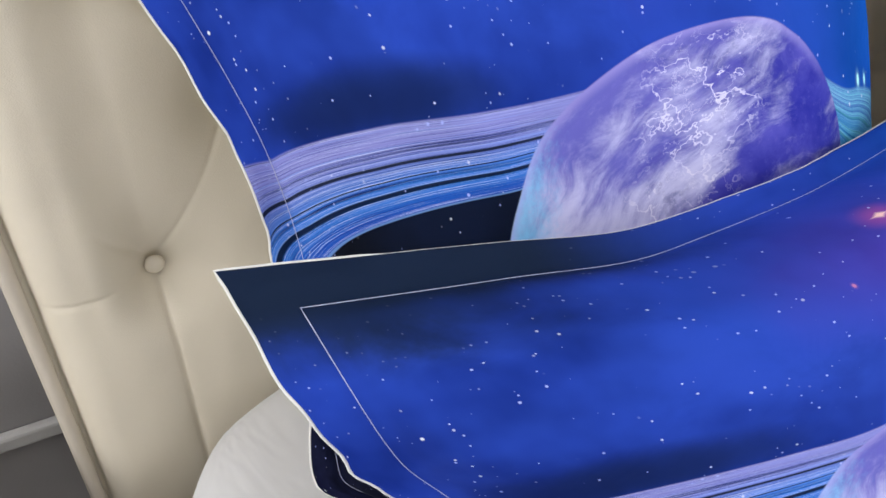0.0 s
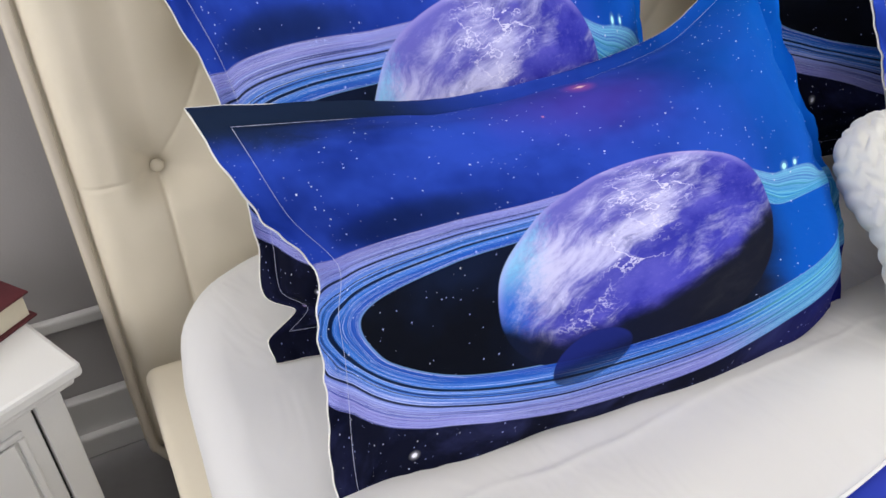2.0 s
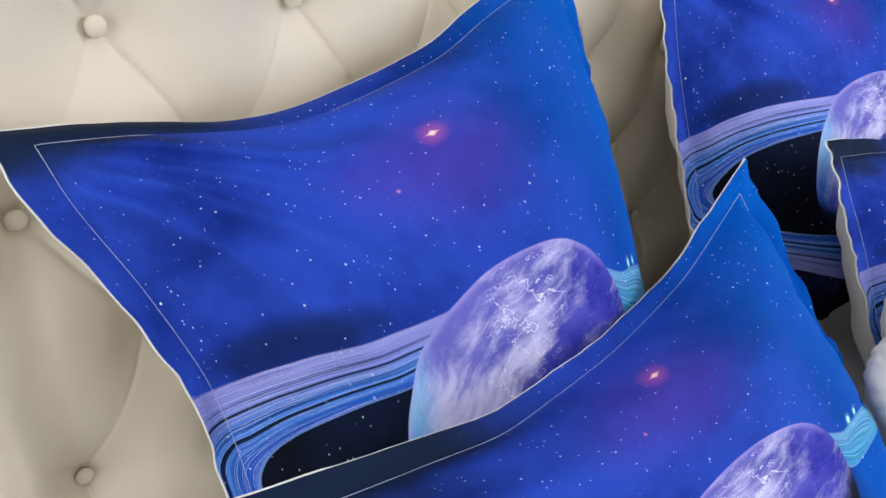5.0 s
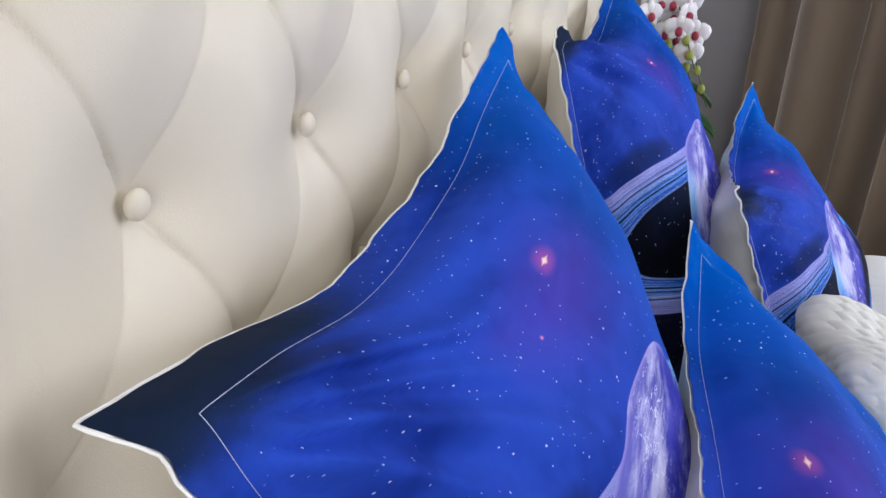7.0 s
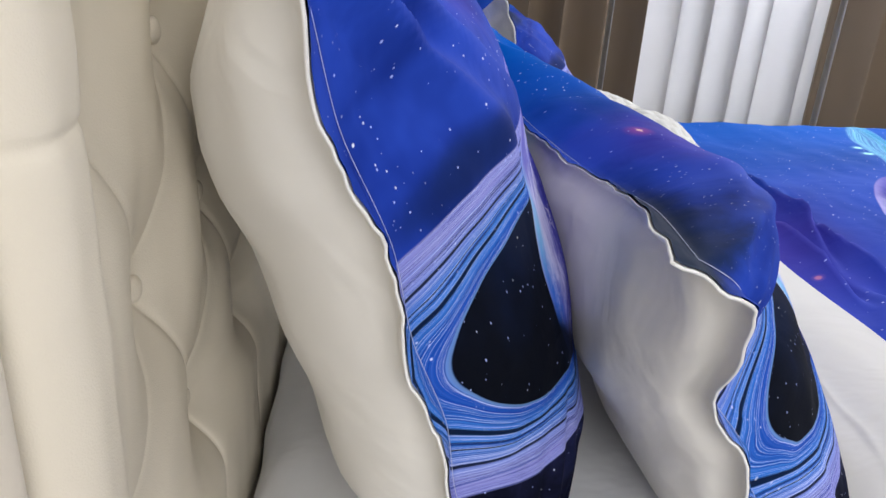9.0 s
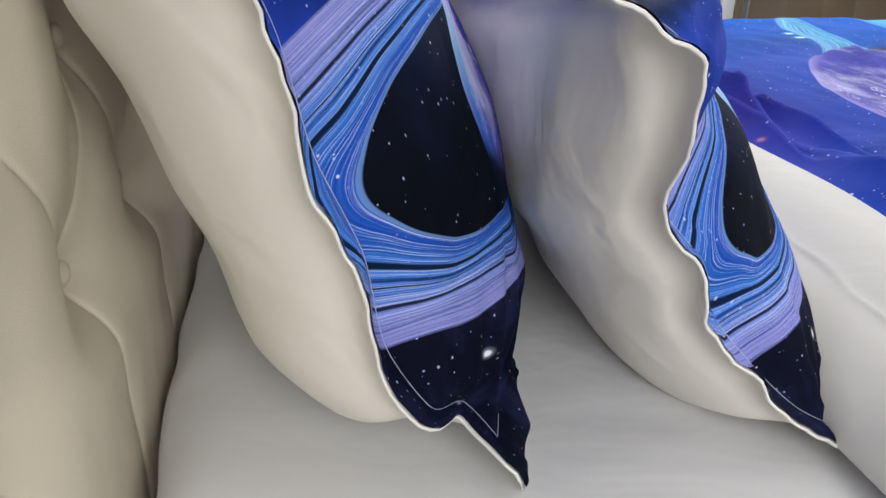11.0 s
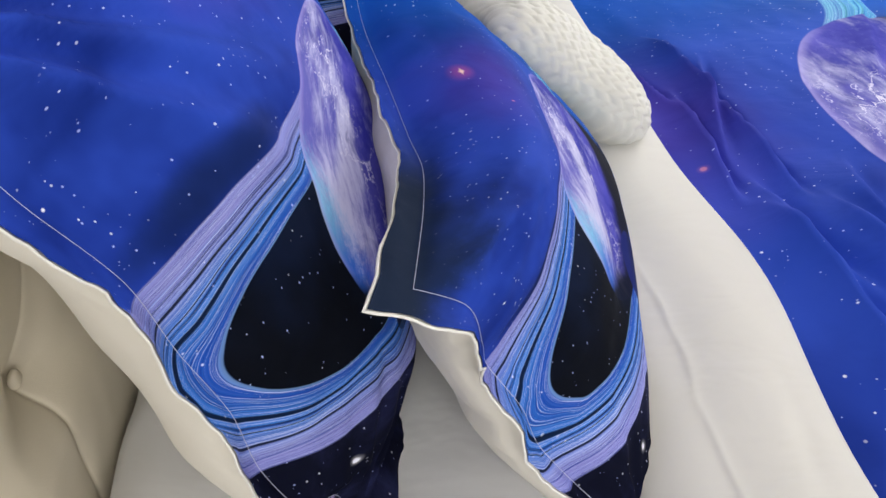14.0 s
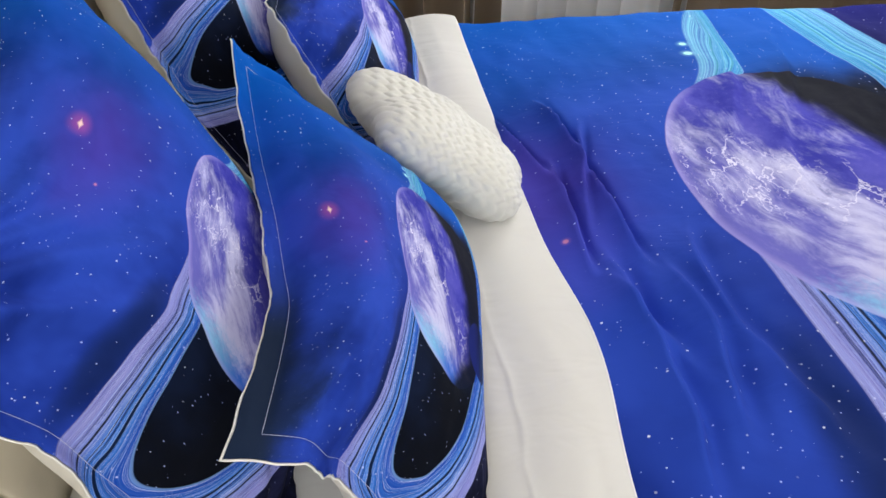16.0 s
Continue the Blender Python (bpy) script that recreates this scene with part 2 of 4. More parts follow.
    def glow(cx, cy, wide):
        gx, gy = n.sub(ex, cx), n.sub(ey, cy)
        return n.step(n.add(n.mul(gx, gx), n.mul(gy, gy)), wide * wide, 0.0)
    pale = n.step(n.add(n.add(n.mul(ex, -0.62), n.mul(ey, 0.62)), n.mul(n.sub(swirl, 0.5), 1.1)), -0.35, 0.75)
    ball = n.mix(n.step(swirl, 0.36, 0.64), (0.026, 0.030, 0.34), (0.072, 0.070, 0.48))
    ball = n.mix(n.mul(pale, 0.78), ball, (0.175, 0.170, 0.58))
    ball = n.mix(n.mul(n.step(grit, 0.50, 0.74), 0.20), ball, (0.27, 0.25, 0.68))
    cloudy = n.add(n.add(glow(-0.22, 0.52, 0.60), n.mul(glow(-0.66, 0.20, 0.50), 0.9)), n.add(n.mul(glow(-0.62, -0.30, 0.45), 0.55), n.mul(glow(0.35, 0.62, 0.5), 0.35)))
    white = n.step(n.add(n.mul(cloudy, 0.20), n.add(n.mul(streaks, 1.3), n.mul(grit, 0.16))), 0.76, 1.14)
    ball = n.mix(n.mul(white, 0.88), ball, (0.66, 0.66, 0.92))
    torn = n.m("MAXIMUM", glow(0.10, 0.66, 0.42), n.m("MAXIMUM", n.mul(glow(-0.06, 0.18, 0.36), 0.9), n.mul(glow(-0.42, -0.28, 0.32), 0.6)))
    vein = n.m("MAXIMUM", n.step(n.m("ABSOLUTE", n.sub(web, 0.5)), 0.010, 0.001), n.mul(n.step(n.m("ABSOLUTE", n.sub(web2, 0.5)), 0.008, 0.001), 0.45))
    ball = n.mix(n.mul(n.mul(vein, torn), 0.92), ball, (0.84, 0.82, 1.0))
    ball = n.mix(n.mul(n.mul(n.step(swirl, 0.47, 0.40), n.step(grit, 0.42, 0.56)), n.mul(torn, 0.5)), ball, (0.020, 0.024, 0.30))
    limb = n.step(n.add(n.add(n.mul(ex, 0.96), n.mul(ey, -0.10)), n.mul(n.sub(grit, 0.5), 0.45)), -0.60, -0.95)
    ball = n.mix(n.mul(limb, 0.90), ball, n.mix(n.step(ey, -0.05, 0.42), (0.010, 0.130, 0.62), (0.25, 0.62, 0.90)))
    ball = n.mix(n.mul(n.step(n.add(n.mul(ex, 0.85), n.mul(ey, -0.25)), 0.35, 1.0), 0.45), ball, (0.022, 0.035, 0.30))
    ball = n.mix(n.mul(n.step(r2, 0.88, 1.0), n.mul(n.step(n.add(ey, n.mul(ex, -0.3)), 0.0, 0.6), 0.55)), ball, (0.42, 0.38, 0.78))
    # the night side, a crescent along the lower right
    rise = n.mul(n.m("POWER", n.m("MAXIMUM", n.add(ex, 0.3), 0.0), 1.3), 0.36)
    rise = n.add(rise, n.mul(n.m("POWER", n.m("MAXIMUM", n.sub(-0.5, ex), 0.0), 1.5), 1.2))
    dusk = n.step(n.add(n.sub(ey, n.add(rise, -0.54)), n.mul(n.sub(swirl, 0.5), 0.26)), 0.14, -0.10)
    ball = n.mix(n.mul(dusk, 0.98), ball, n.mix(n.step(ex, -0.45, 0.4), (0.0035, 0.006, 0.018), (0.006, 0.0075, 0.011)))
    col = n.mix(disc, col, ball)
    # the near ring passes before the night side
    front = n.clampmul(in_ring, n.step(dy, -0.70, -0.85))
    col = n.mix(front, col, band)
    mx, my = n.mul(n.sub(u, 0.404), 1 / 0.052), n.mul(n.sub(n.sub(v, 0.301), n.mul(n.sub(u, 0.404), 0.20)), 1 / 0.042)
    m2 = n.add(n.mul(mx, mx), n.mul(my, my))
    moon = n.mix(n.step(n.add(my, n.mul(grit, 0.4)), -0.35, 0.75), (0.004, 0.006, 0.014), (0.010, 0.018, 0.15))
    col = n.mix(n.mul(n.step(m2, 1.05, 0.93), n.step(my, -1.0, 0.0, 0.55, 0.94)), col, moon)

    # cloth: weave, creases
    obj = n.coords()
    weave = n.noise(obj, 1500.0, 1.0)
    soft = n.noise(n.scaled(obj, (1.0, 0.6, 0.8)), 16.0, 3.0, 0.5, 0.8)
    nrm = n.bump(soft, 0.36, 0.007)
    nrm = n.bump(weave, 0.10, 0.0005, nrm)
    return n.finish(col, n.add(matt - 0.05, n.mul(soft, 0.1)), nrm, spec=0.07)

MAT = dict(
    leather=leather("cream_leather", (0.745, 0.682, 0.56)),
    # cream leather toned down, so the piping holds the edge's shade in its colour
    leather_piping_shaded=leather("cream_leather_piping_shaded", (0.60, 0.545, 0.46)),
    # same cream leather, darkened to carry the shade on the headboard's side
    leather_shaded=leather("cream_leather_shaded", (0.43, 0.395, 0.355)),
    sheet=cotton("white_sheet", (0.69, 0.695, 0.715), 1.0),
    backing=cotton("pillow_back_cotton", (0.79, 0.765, 0.71), 1.4),
    turnback=cotton("duvet_lining_cotton", (0.70, 0.69, 0.67), 0.9),
    hem=plain("white_hem", (0.86, 0.85, 0.83), 0.8, 0.05),
    thread=plain("white_thread", (0.52, 0.55, 0.74), 0.7, 0.05),
    print_large=space_print("space_print_large", top=1.025),
    print_small=space_print("space_print_small", top=0.885),
    white_paint=plain("white_painted_wood", (0.80, 0.80, 0.79), 0.38, 0.05, 8.0, 60.0, 0.08),
    wall=plain("grey_wallpaper", (0.38, 0.365, 0.365), 0.85, 0.12, 3.0, 220.0, 0.25),
    ceiling=plain("white_ceiling_paint", (0.80, 0.79, 0.77), 0.9, 0.04),
    skirting=plain("pale_grey_skirting", (0.70, 0.69, 0.68), 0.45, 0.08),
    floor=plain("grey_carpet", (0.33, 0.32, 0.33), 0.95, 0.3, 9.0, 500.0, 0.6),
    drape=cotton("taupe_drape", (0.31, 0.242, 0.175), 0.3),
    sheer=sheer_cloth("white_sheer", (0.84, 0.84, 0.85)),
    plush=plain("white_plush", (0.74, 0.74, 0.70), 0.9, 0.05, 12.0, 700.0, 0.6, sheen=0.4),
    maroon=plain("maroon_book_cover", (0.10, 0.018, 0.025), 0.45, 0.25, 20.0),
    paper=plain("book_pages", (0.72, 0.66, 0.52), 0.8, 0.15, 40.0),
    old_paper=plain("worn_cover", (0.42, 0.37, 0.28), 0.7, 0.5, 30.0),
    petal=plain("orchid_petal", (0.84, 0.82, 0.83), 0.55, 0.05, 30.0, sheen=0.2),
    lip=plain("orchid_lip", (0.36, 0.03, 0.06), 0.5, 0.4, 60.0),
    bud=plain("orchid_bud", (0.33, 0.38, 0.07), 0.5, 0.3, 60.0),
    leaf=plain("orchid_leaf", (0.035, 0.10, 0.025), 0.35, 0.3, 20.0, 200.0, 0.1),
    stem=plain("orchid_stem", (0.11, 0.14, 0.04), 0.5, 0.3, 40.0),
    cane=plain("dry_cane", (0.30, 0.21, 0.10), 0.6, 0.4, 40.0),
    pot=plain("white_pot", (0.74, 0.73, 0.71), 0.3, 0.05),
    soil=plain("bark_soil", (0.06, 0.04, 0.03), 0.95, 0.4, 60.0),
    dark=plain("dark_gap", (0.03, 0.03, 0.03), 0.8, 0.2),
    metal=plain("brushed_steel", (0.55, 0.54, 0.52), 0.35, 0.1, metal=1.0),
)


# ---- mesh helpers ----
def mesh_object(name, bm, material, parent=None, label="", smooth=True):
    me = bpy.data.meshes.new(name)
    bm.normal_update()
    bm.to_mesh(me)
    bm.free()
    if smooth:
        me.polygons.foreach_set("use_smooth", [True] * len(me.polygons))
    me.materials.append(material)
    ob = new(name, me)
    ob.parent = parent
    if label:
        ob["label"] = label
    return ob


part = mesh_object


def thing(name, at, label, category, group="", kind=""):
    ob = new(name)
    ob.empty_display_size = 0.05
    ob.location = at
    return tagged(ob, label, category, group, kind)


def grid_mesh(nu, nv, place, closed_u=False, uv=None):
    """A bmesh sheet of nu x nv cells; place(u, v) gives a point for 0..1."""
    bm = bmesh.new()
    rows = [[bm.verts.new(place(i / nu, j / nv)) for i in range(nu if closed_u else nu + 1)] for j in range(nv + 1)]
    layer = bm.loops.layers.uv.new("print") if uv else None
    for j in range(nv):
        for i in range(nu):
            k = (i + 1) % len(rows[j])
            face = bm.faces.new((rows[j][i], rows[j][k], rows[j + 1][k], rows[j + 1][i]))
            if uv:
                for loop, (a, b) in zip(face.loops, ((i, j), (i + 1, j), (i + 1, j + 1), (i, j + 1))):
                    loop[layer].uv = uv(a / nu, b / nv)
    return bm


def box(bm, x0, x1, y0, y1, z0, z1, bevel=0.0, seg=2):
    made = bmesh.ops.create_cube(bm, size=1.0)["verts"]
    for v in made:
        v.co = Vector(((x0 + x1) / 2 + v.co.x * (x1 - x0), (y0 + y1) / 2 + v.co.y * (y1 - y0), (z0 + z1) / 2 + v.co.z * (z1 - z0)))
    if bevel:
        edges = {e for v in made for e in v.link_edges}
        bmesh.ops.bevel(bm, geom=list(edges), offset=bevel, segments=seg, profile=0.5, affect="EDGES")
    return bm


def tube(bm, points, radius, sides=8, closed=False):
    """A tube along points; radius may be a number or a list."""
    pts = [Vector(p) for p in points]
    count = len(pts)
    rings = []
    up = Vector((0.31, 0.2, 0.93))
    for k, p in enumerate(pts):
        a = pts[(k - 1) % count] if closed or k else pts[0]
        b = pts[(k + 1) % count] if closed or k < count - 1 else pts[-1]
        d = (b - a).normalized()
        s = d.cross(up)
        s = s.normalized() if s.length > 1e-4 else Vector((1, 0, 0))
        w = s.cross(d)
        up = w
        r = radius[k] if isinstance(radius, (list, tuple)) else radius
        rings.append([bm.verts.new(p + (s * math.cos(2 * math.pi * i / sides) + w * math.sin(2 * math.pi * i / sides)) * r) for i in range(sides)])
    for k in range(count if closed else count - 1):
        q, r = rings[k], rings[(k + 1) % count]
        for i in range(sides):
            bm.faces.new((q[i], q[(i + 1) % sides], r[(i + 1) % sides], r[i]))
    if not closed:
        bm.faces.new(rings[0][::-1])
        bm.faces.new(rings[-1])
    return bm


def ease(a, b, x):
    t = min(1.0, max(0.0, (x - a) / (b - a)))
    return t * t * (3 - 2 * t)


# ---- the room ----
def slab(name, x0, x1, y0, y1, z0, z1, material, label, category):
    ob = mesh_object(name, box(bmesh.new(), x0, x1, y0, y1, z0, z1), material, smooth=False)
    return tagged(ob, label, category, kind="structure")


ROOM = (-1.7, 2.50, -3.3, 0.84)
slab("floor", -1.9, 2.7, -3.5, 1.04, -0.10, 0.0, MAT["floor"], "grey low-pile carpeted bedroom floor", "floor")
# ceiling, west and south walls are unseen, added in white to bounce light
slab("ceiling", -1.9, 2.7, -3.5, 1.04, 2.60, 2.70, MAT["ceiling"], "unseen white ceiling added to bounce light", "ceiling")
slab("wall_north", -1.7, 2.50, 0.84, 1.04, 0.0, 2.60, MAT["wall"], "grey papered wall behind the bed", "wall")
slab("wall_west", -1.9, -1.70, -3.5, 1.04, 0.0, 2.60, MAT["ceiling"], "unseen white west wall added to bounce light", "wall")
slab("wall_east", 2.50, 2.70, -3.5, 1.04, 0.0, 2.60, MAT["wall"], "plain grey wall behind the curtains", "wall")
slab("wall_south", -1.7, 2.50, -3.5, -3.30, 0.0, 2.60, MAT["ceiling"], "unseen white south wall added to bounce light", "wall")


def skirting():
    bm = bmesh.new()
    box(bm, -1.70, 2.50, 0.815, 0.838, 0.0, 0.13, 0.004)
    box(bm, -1.70, 2.50, 0.800, 0.838, 0.0, 0.05, 0.004)
    box(bm, -1.70, 2.50, 0.822, 0.838, 0.29, 0.315, 0.005)
    return tagged(mesh_object("baseboard", bm, MAT["skirting"], smooth=False), "pale grey stepped skirting board along the wall", "skirting board", kind="structure")


skirting()

# ---- bed frame and headboard ----
HB_L, HB_R, HB_TOP, HB_LOW = -0.092, 1.64, 1.46, 0.12
FACE = 0.628      # depth of the button line
COL, ROWH = 0.190, 0.149
BX, BZ = 0.126, 1.114


def tuft(x, z):
    """How far the padding stands out of the button line."""
    u, v = (x - BX) / COL, (z - BZ) / ROWH
    low = -3.0
    near = max(0.0, min(x - HB_L - 0.020, HB_R - 0.020 - x, HB_TOP - 0.020 - z, 0.034) / 0.034)
    edge = 0.25 + 0.75 * math.sqrt(max(0.0, 1 - (1 - near) ** 2))
    vv = max(v, low)
    p, q = u + vv / 2, u - vv / 2
    fp, fq = p - round(p), q - round(q)
    dip, db = 1.0, 1.0
    for P in (math.floor(p), math.floor(p) + 1):
        for Q in (math.floor(q), math.floor(q) + 1):
            if P - Q >= low:
                away = math.hypot((u - (P + Q) / 2) * COL, (v - P + Q) * ROWH)
                dip -= math.exp(-(away / 0.058) ** 1.15)
                db = min(db, away)
    dip = max(0.0, dip)
    sp, sq = math.sin(math.pi * p) ** 2, math.sin(math.pi * q) ** 2
    dp, dq = abs(fp) / 6.24, abs(fq) / 6.24
    near_button = math.exp(-db / 0.075)
    h = 0.007 * (sp + 0.02) ** 0.45 * (sq + 0.02) ** 0.45 + 0.040 * dip
    h -= (0.0095 * math.exp(-dp / 0.0026) * (0.10 + 0.90 * near_button) + 0.0060 * math.exp(-dq / 0.0030) * near_button ** 1.5) * min(1.0, dip * 3)
    if v < low:
        s = u - 0.5 - round(u - 0.5)
        ds = abs(s) * COL
        flat = 0.046 - 0.006 * math.exp(-(ds / 0.030)) - 0.004 * math.exp(-ds / 0.0022)
        h += (flat - h) * ease(0.0, 0.07, (low - v) * ROWH)
    left = BX - COL / 2
    if x < left:
        gap = abs((v - 1) / 2 - round(max(-2.0, (v - 1) / 2))) * 2 * ROWH
        h2 = 0.045 - 0.0015 * math.exp(-gap / 0.030) - 0.0028 * math.exp(-gap / 0.0025)
        h += (h2 - h) * ease(left, left - 0.055, x)
    return (h + 0.004 * noise.noise((x * 9, z * 9, 3.0)) + 0.0012 * noise.noise((x * 31, z * 24, 7.0))) * edge


def headboard():
    bed = thing("headboard", (0.77, 0.66, HB_LOW), "cream leather headboard with deep diamond button tufting", "headboard")
    base = Vector(bed.location)

    def face(u, v):
        # finer towards the upper half and the near side
        u = u * 0.5 / 0.7 if u < 0.7 else 0.5 + (u - 0.7) * 0.5 / 0.3
        v = v * 0.4 / 0.22 if v < 0.22 else 0.4 + (v - 0.22) * 0.6 / 0.78
        x, z = HB_L + u * (HB_R - HB_L), HB_LOW + v * (HB_TOP - HB_LOW)
        low_round = ease(HB_LOW + 0.07, HB_LOW, z) * 0.05
        return Vector((x + (low_round if u < 0.5 else -low_round) * (1 - ease(0.0, 0.2, min(u, 1 - u))), FACE - tuft(x, z) + 0.03 * ease(HB_LOW + 0.05, HB_LOW, z), z)) - base
    part("padding", grid_mesh(600, 480, face), MAT["leather"], bed, "cream leather tufted padding")
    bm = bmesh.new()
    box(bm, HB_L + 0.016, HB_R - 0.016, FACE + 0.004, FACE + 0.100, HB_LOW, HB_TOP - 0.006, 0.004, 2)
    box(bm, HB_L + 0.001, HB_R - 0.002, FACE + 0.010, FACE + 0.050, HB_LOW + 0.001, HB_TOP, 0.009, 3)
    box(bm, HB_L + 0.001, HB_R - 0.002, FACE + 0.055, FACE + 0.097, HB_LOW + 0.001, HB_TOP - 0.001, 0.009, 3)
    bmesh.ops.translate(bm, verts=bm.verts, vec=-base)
    # the frame's shade is put into its leather colour
    part("frame", bm, MAT["leather_shaded"], bed, "plain leather-covered headboard frame")
    loop = []
    for k in range(60):
        loop.append((HB_L + 0.009, FACE - 0.020, HB_LOW + 0.06 + (HB_TOP - HB_LOW - 0.08) * k / 59))
    loop = [(HB_L + 0.060, FACE - 0.012, HB_LOW - 0.002), (HB_L + 0.026, FACE - 0.018, HB_LOW + 0.02)] + loop
    loop += [(HB_L + 0.02 + (HB_R - HB_L - 0.04) * k / 30, FACE, HB_TOP + 0.002) for k in range(31)]
    loop += [(HB_R + 0.002, FACE, HB_TOP - 0.02 - (HB_TOP - HB_LOW - 0.08) * k / 30) for k in range(31)]
    part("piping", tube(bmesh.new(), [Vector(p) - base for p in loop], 0.0075, 12), MAT["leather_piping_shaded"], bed, "raised leather piping")
    button = bmesh.new()
    bmesh.ops.create_uvsphere(button, u_segments=18, v_segments=10, radius=0.0095)
    for v in button.verts:
        v.co.y *= 0.55
    first = part("button", button, MAT["leather"], bed, "round leather-covered button")
    spots = []
    for r in range(-3, 3):
        for c in range(-1, 9):
            x, z = BX + (c + (0.5 if r % 2 else 0.0)) * COL, BZ + r * ROWH
            if HB_L + 0.06 < x < HB_R - 0.06 and z < HB_TOP - 0.05:
                spots.append((x, z))
    for k, (x, z) in enumerate(spots):
        ob = first if k == 0 else new("button", first.data)
        ob.parent = bed
        ob["label"] = "round leather-covered button"
        ob.location = Vector((x, FACE - 0.009, z)) - base
    return bed


headboard()


def bed_base():
    bed = thing("bed_frame", (0.77, -0.45, 0.0), "cream leather upholstered double bed frame", "bed frame")
    base = Vector(bed.location)
    for name, x0, x1, y0, y1 in (("side_rail", -0.062, 0.004, -1.50, 0.545), ("side_rail", 1.536, 1.602, -1.50, 0.545), ("foot_rail", 0.006, 1.534, -1.50, -1.43)):
        bm = box(bmesh.new(), x0, x1, y0, y1, 0.10, 0.402, 0.016, 4)
        bmesh.ops.translate(bm, verts=bm.verts, vec=-base)
        part(name, bm, MAT["leather"], bed)
    bm = box(bmesh.new(), 0.006, 1.534, -1.425, 0.54, 0.0, 0.30, 0.01)
    bmesh.ops.translate(bm, verts=bm.verts, vec=-base)
    part("slat_base", bm, MAT["dark"], bed, "dark bed base under the mattress")
    return bed


bed_base()


def mattress():
    x0, x1, y0, y1, z0, z1 = -0.028, 1.568, -1.42, 0.577, 0.302, 0.55

    def place(u, v):
        # u runs round the outline, v from the underside over the edge to the middle of the top
        a = 2 * math.pi * u
        c, s = math.cos(a), math.sin(a)
        k = 1.0 / (abs(c) ** 10 + abs(s) ** 10) ** (1 / 10)
        px, py = k * c, k * s
        if v < 0.3:
            inset, z = 0.0, z0 + (z1 - 0.05 - z0) * v / 0.3
        elif v < 0.6:
            b = (v - 0.3) / 0.3 * math.pi / 2
            inset, z = 0.05 * (1 - math.cos(b)), z1 - 0.05 + 0.05 * math.sin(b)
        else:
            inset, z = 0.05 + ((v - 0.6) / 0.4) * 0.70, z1
        hx, hy = (x1 - x0) / 2, (y1 - y0) / 2
        f = Vector(((x0 + x1) / 2 + px * max(0.0, hx - inset), (y0 + y1) / 2 + py * max(0.0, hy - inset * hy / hx), z))
        f.z += 0.003 * noise.noise((f.x * 6, f.y * 6, 0.3)) * ease(0.3, 0.7, v)
        for cx, cy, ax, long, high in ((0.20, 0.17, 0.35, 0.16, 0.0032), (0.10, 0.22, 1.9, 0.07, 0.0026), (0.32, 0.24, 0.15, 0.12, 0.0022)):
            along = (f.x - cx) * math.cos(ax) + (f.y - cy) * math.sin(ax)
            off = (f.y - cy) * math.cos(ax) - (f.x - cx) * math.sin(ax) + 0.010 * noise.noise((along * 14, cx, 0))
            f.z += high * math.exp(-abs(off) / 0.005) * ease(long, long * 0.3, abs(along)) * ease(0.5, 0.7, v)
        f += Vector((px, py, 0)) * 0.005 * noise.noise((f.x * 14, f.y * 14, f.z * 5)) * (1 - ease(0.5, 0.7, v))
        return f
    ob = thing("mattress", (0, 0, z0), "thick mattress in a smooth white fitted sheet", "mattress")
    bm = grid_mesh(420, 150, place, closed_u=True)
    bmesh.ops.translate(bm, verts=bm.verts, vec=(0, 0, -z0))
    part("fitted_sheet", bm, MAT["sheet"], ob, "smooth white fitted cotton sheet")
    part("mattress_core", box(bmesh.new(), x0 + 0.16, x1 - 0.16, y0 + 0.16, y1 - 0.16, 0.002, z1 - z0 - 0.03, 0.02), MAT["hem"], ob, "pale mattress under the sheet")
    return ob


mattress()


# ---- pillows ----
FLANGE_U, FLANGE_V = 6.5 / 120, 6.5 / 100


def smooth_curve(points):
    """A smooth curve through points, run from 0 to 1 by length."""
    pts = [Vector(p) for p in points]
    at = [0.0]
    for p, q in zip(pts, pts[1:]):
        at.append(at[-1] + (q - p).length)
    at = [a / at[-1] for a in at]

    def curve(t):
        k = 0
        while k < len(pts) - 2 and t > at[k + 1]:
            k += 1
        s = (t - at[k]) / (at[k + 1] - at[k])
        p0, p1, p2, p3 = pts[max(0, k - 1)], pts[k], pts[k + 1], pts[min(len(pts) - 1, k + 2)]
        m1, m2 = (p2 - p0) * 0.42, (p3 - p1) * 0.42
        return p1 * (1 + 2 * s) * (1 - s) ** 2 + m1 * s * (1 - s) ** 2 + p2 * s * s * (3 - 2 * s) + m2 * s * s * (s - 1)
    return curve


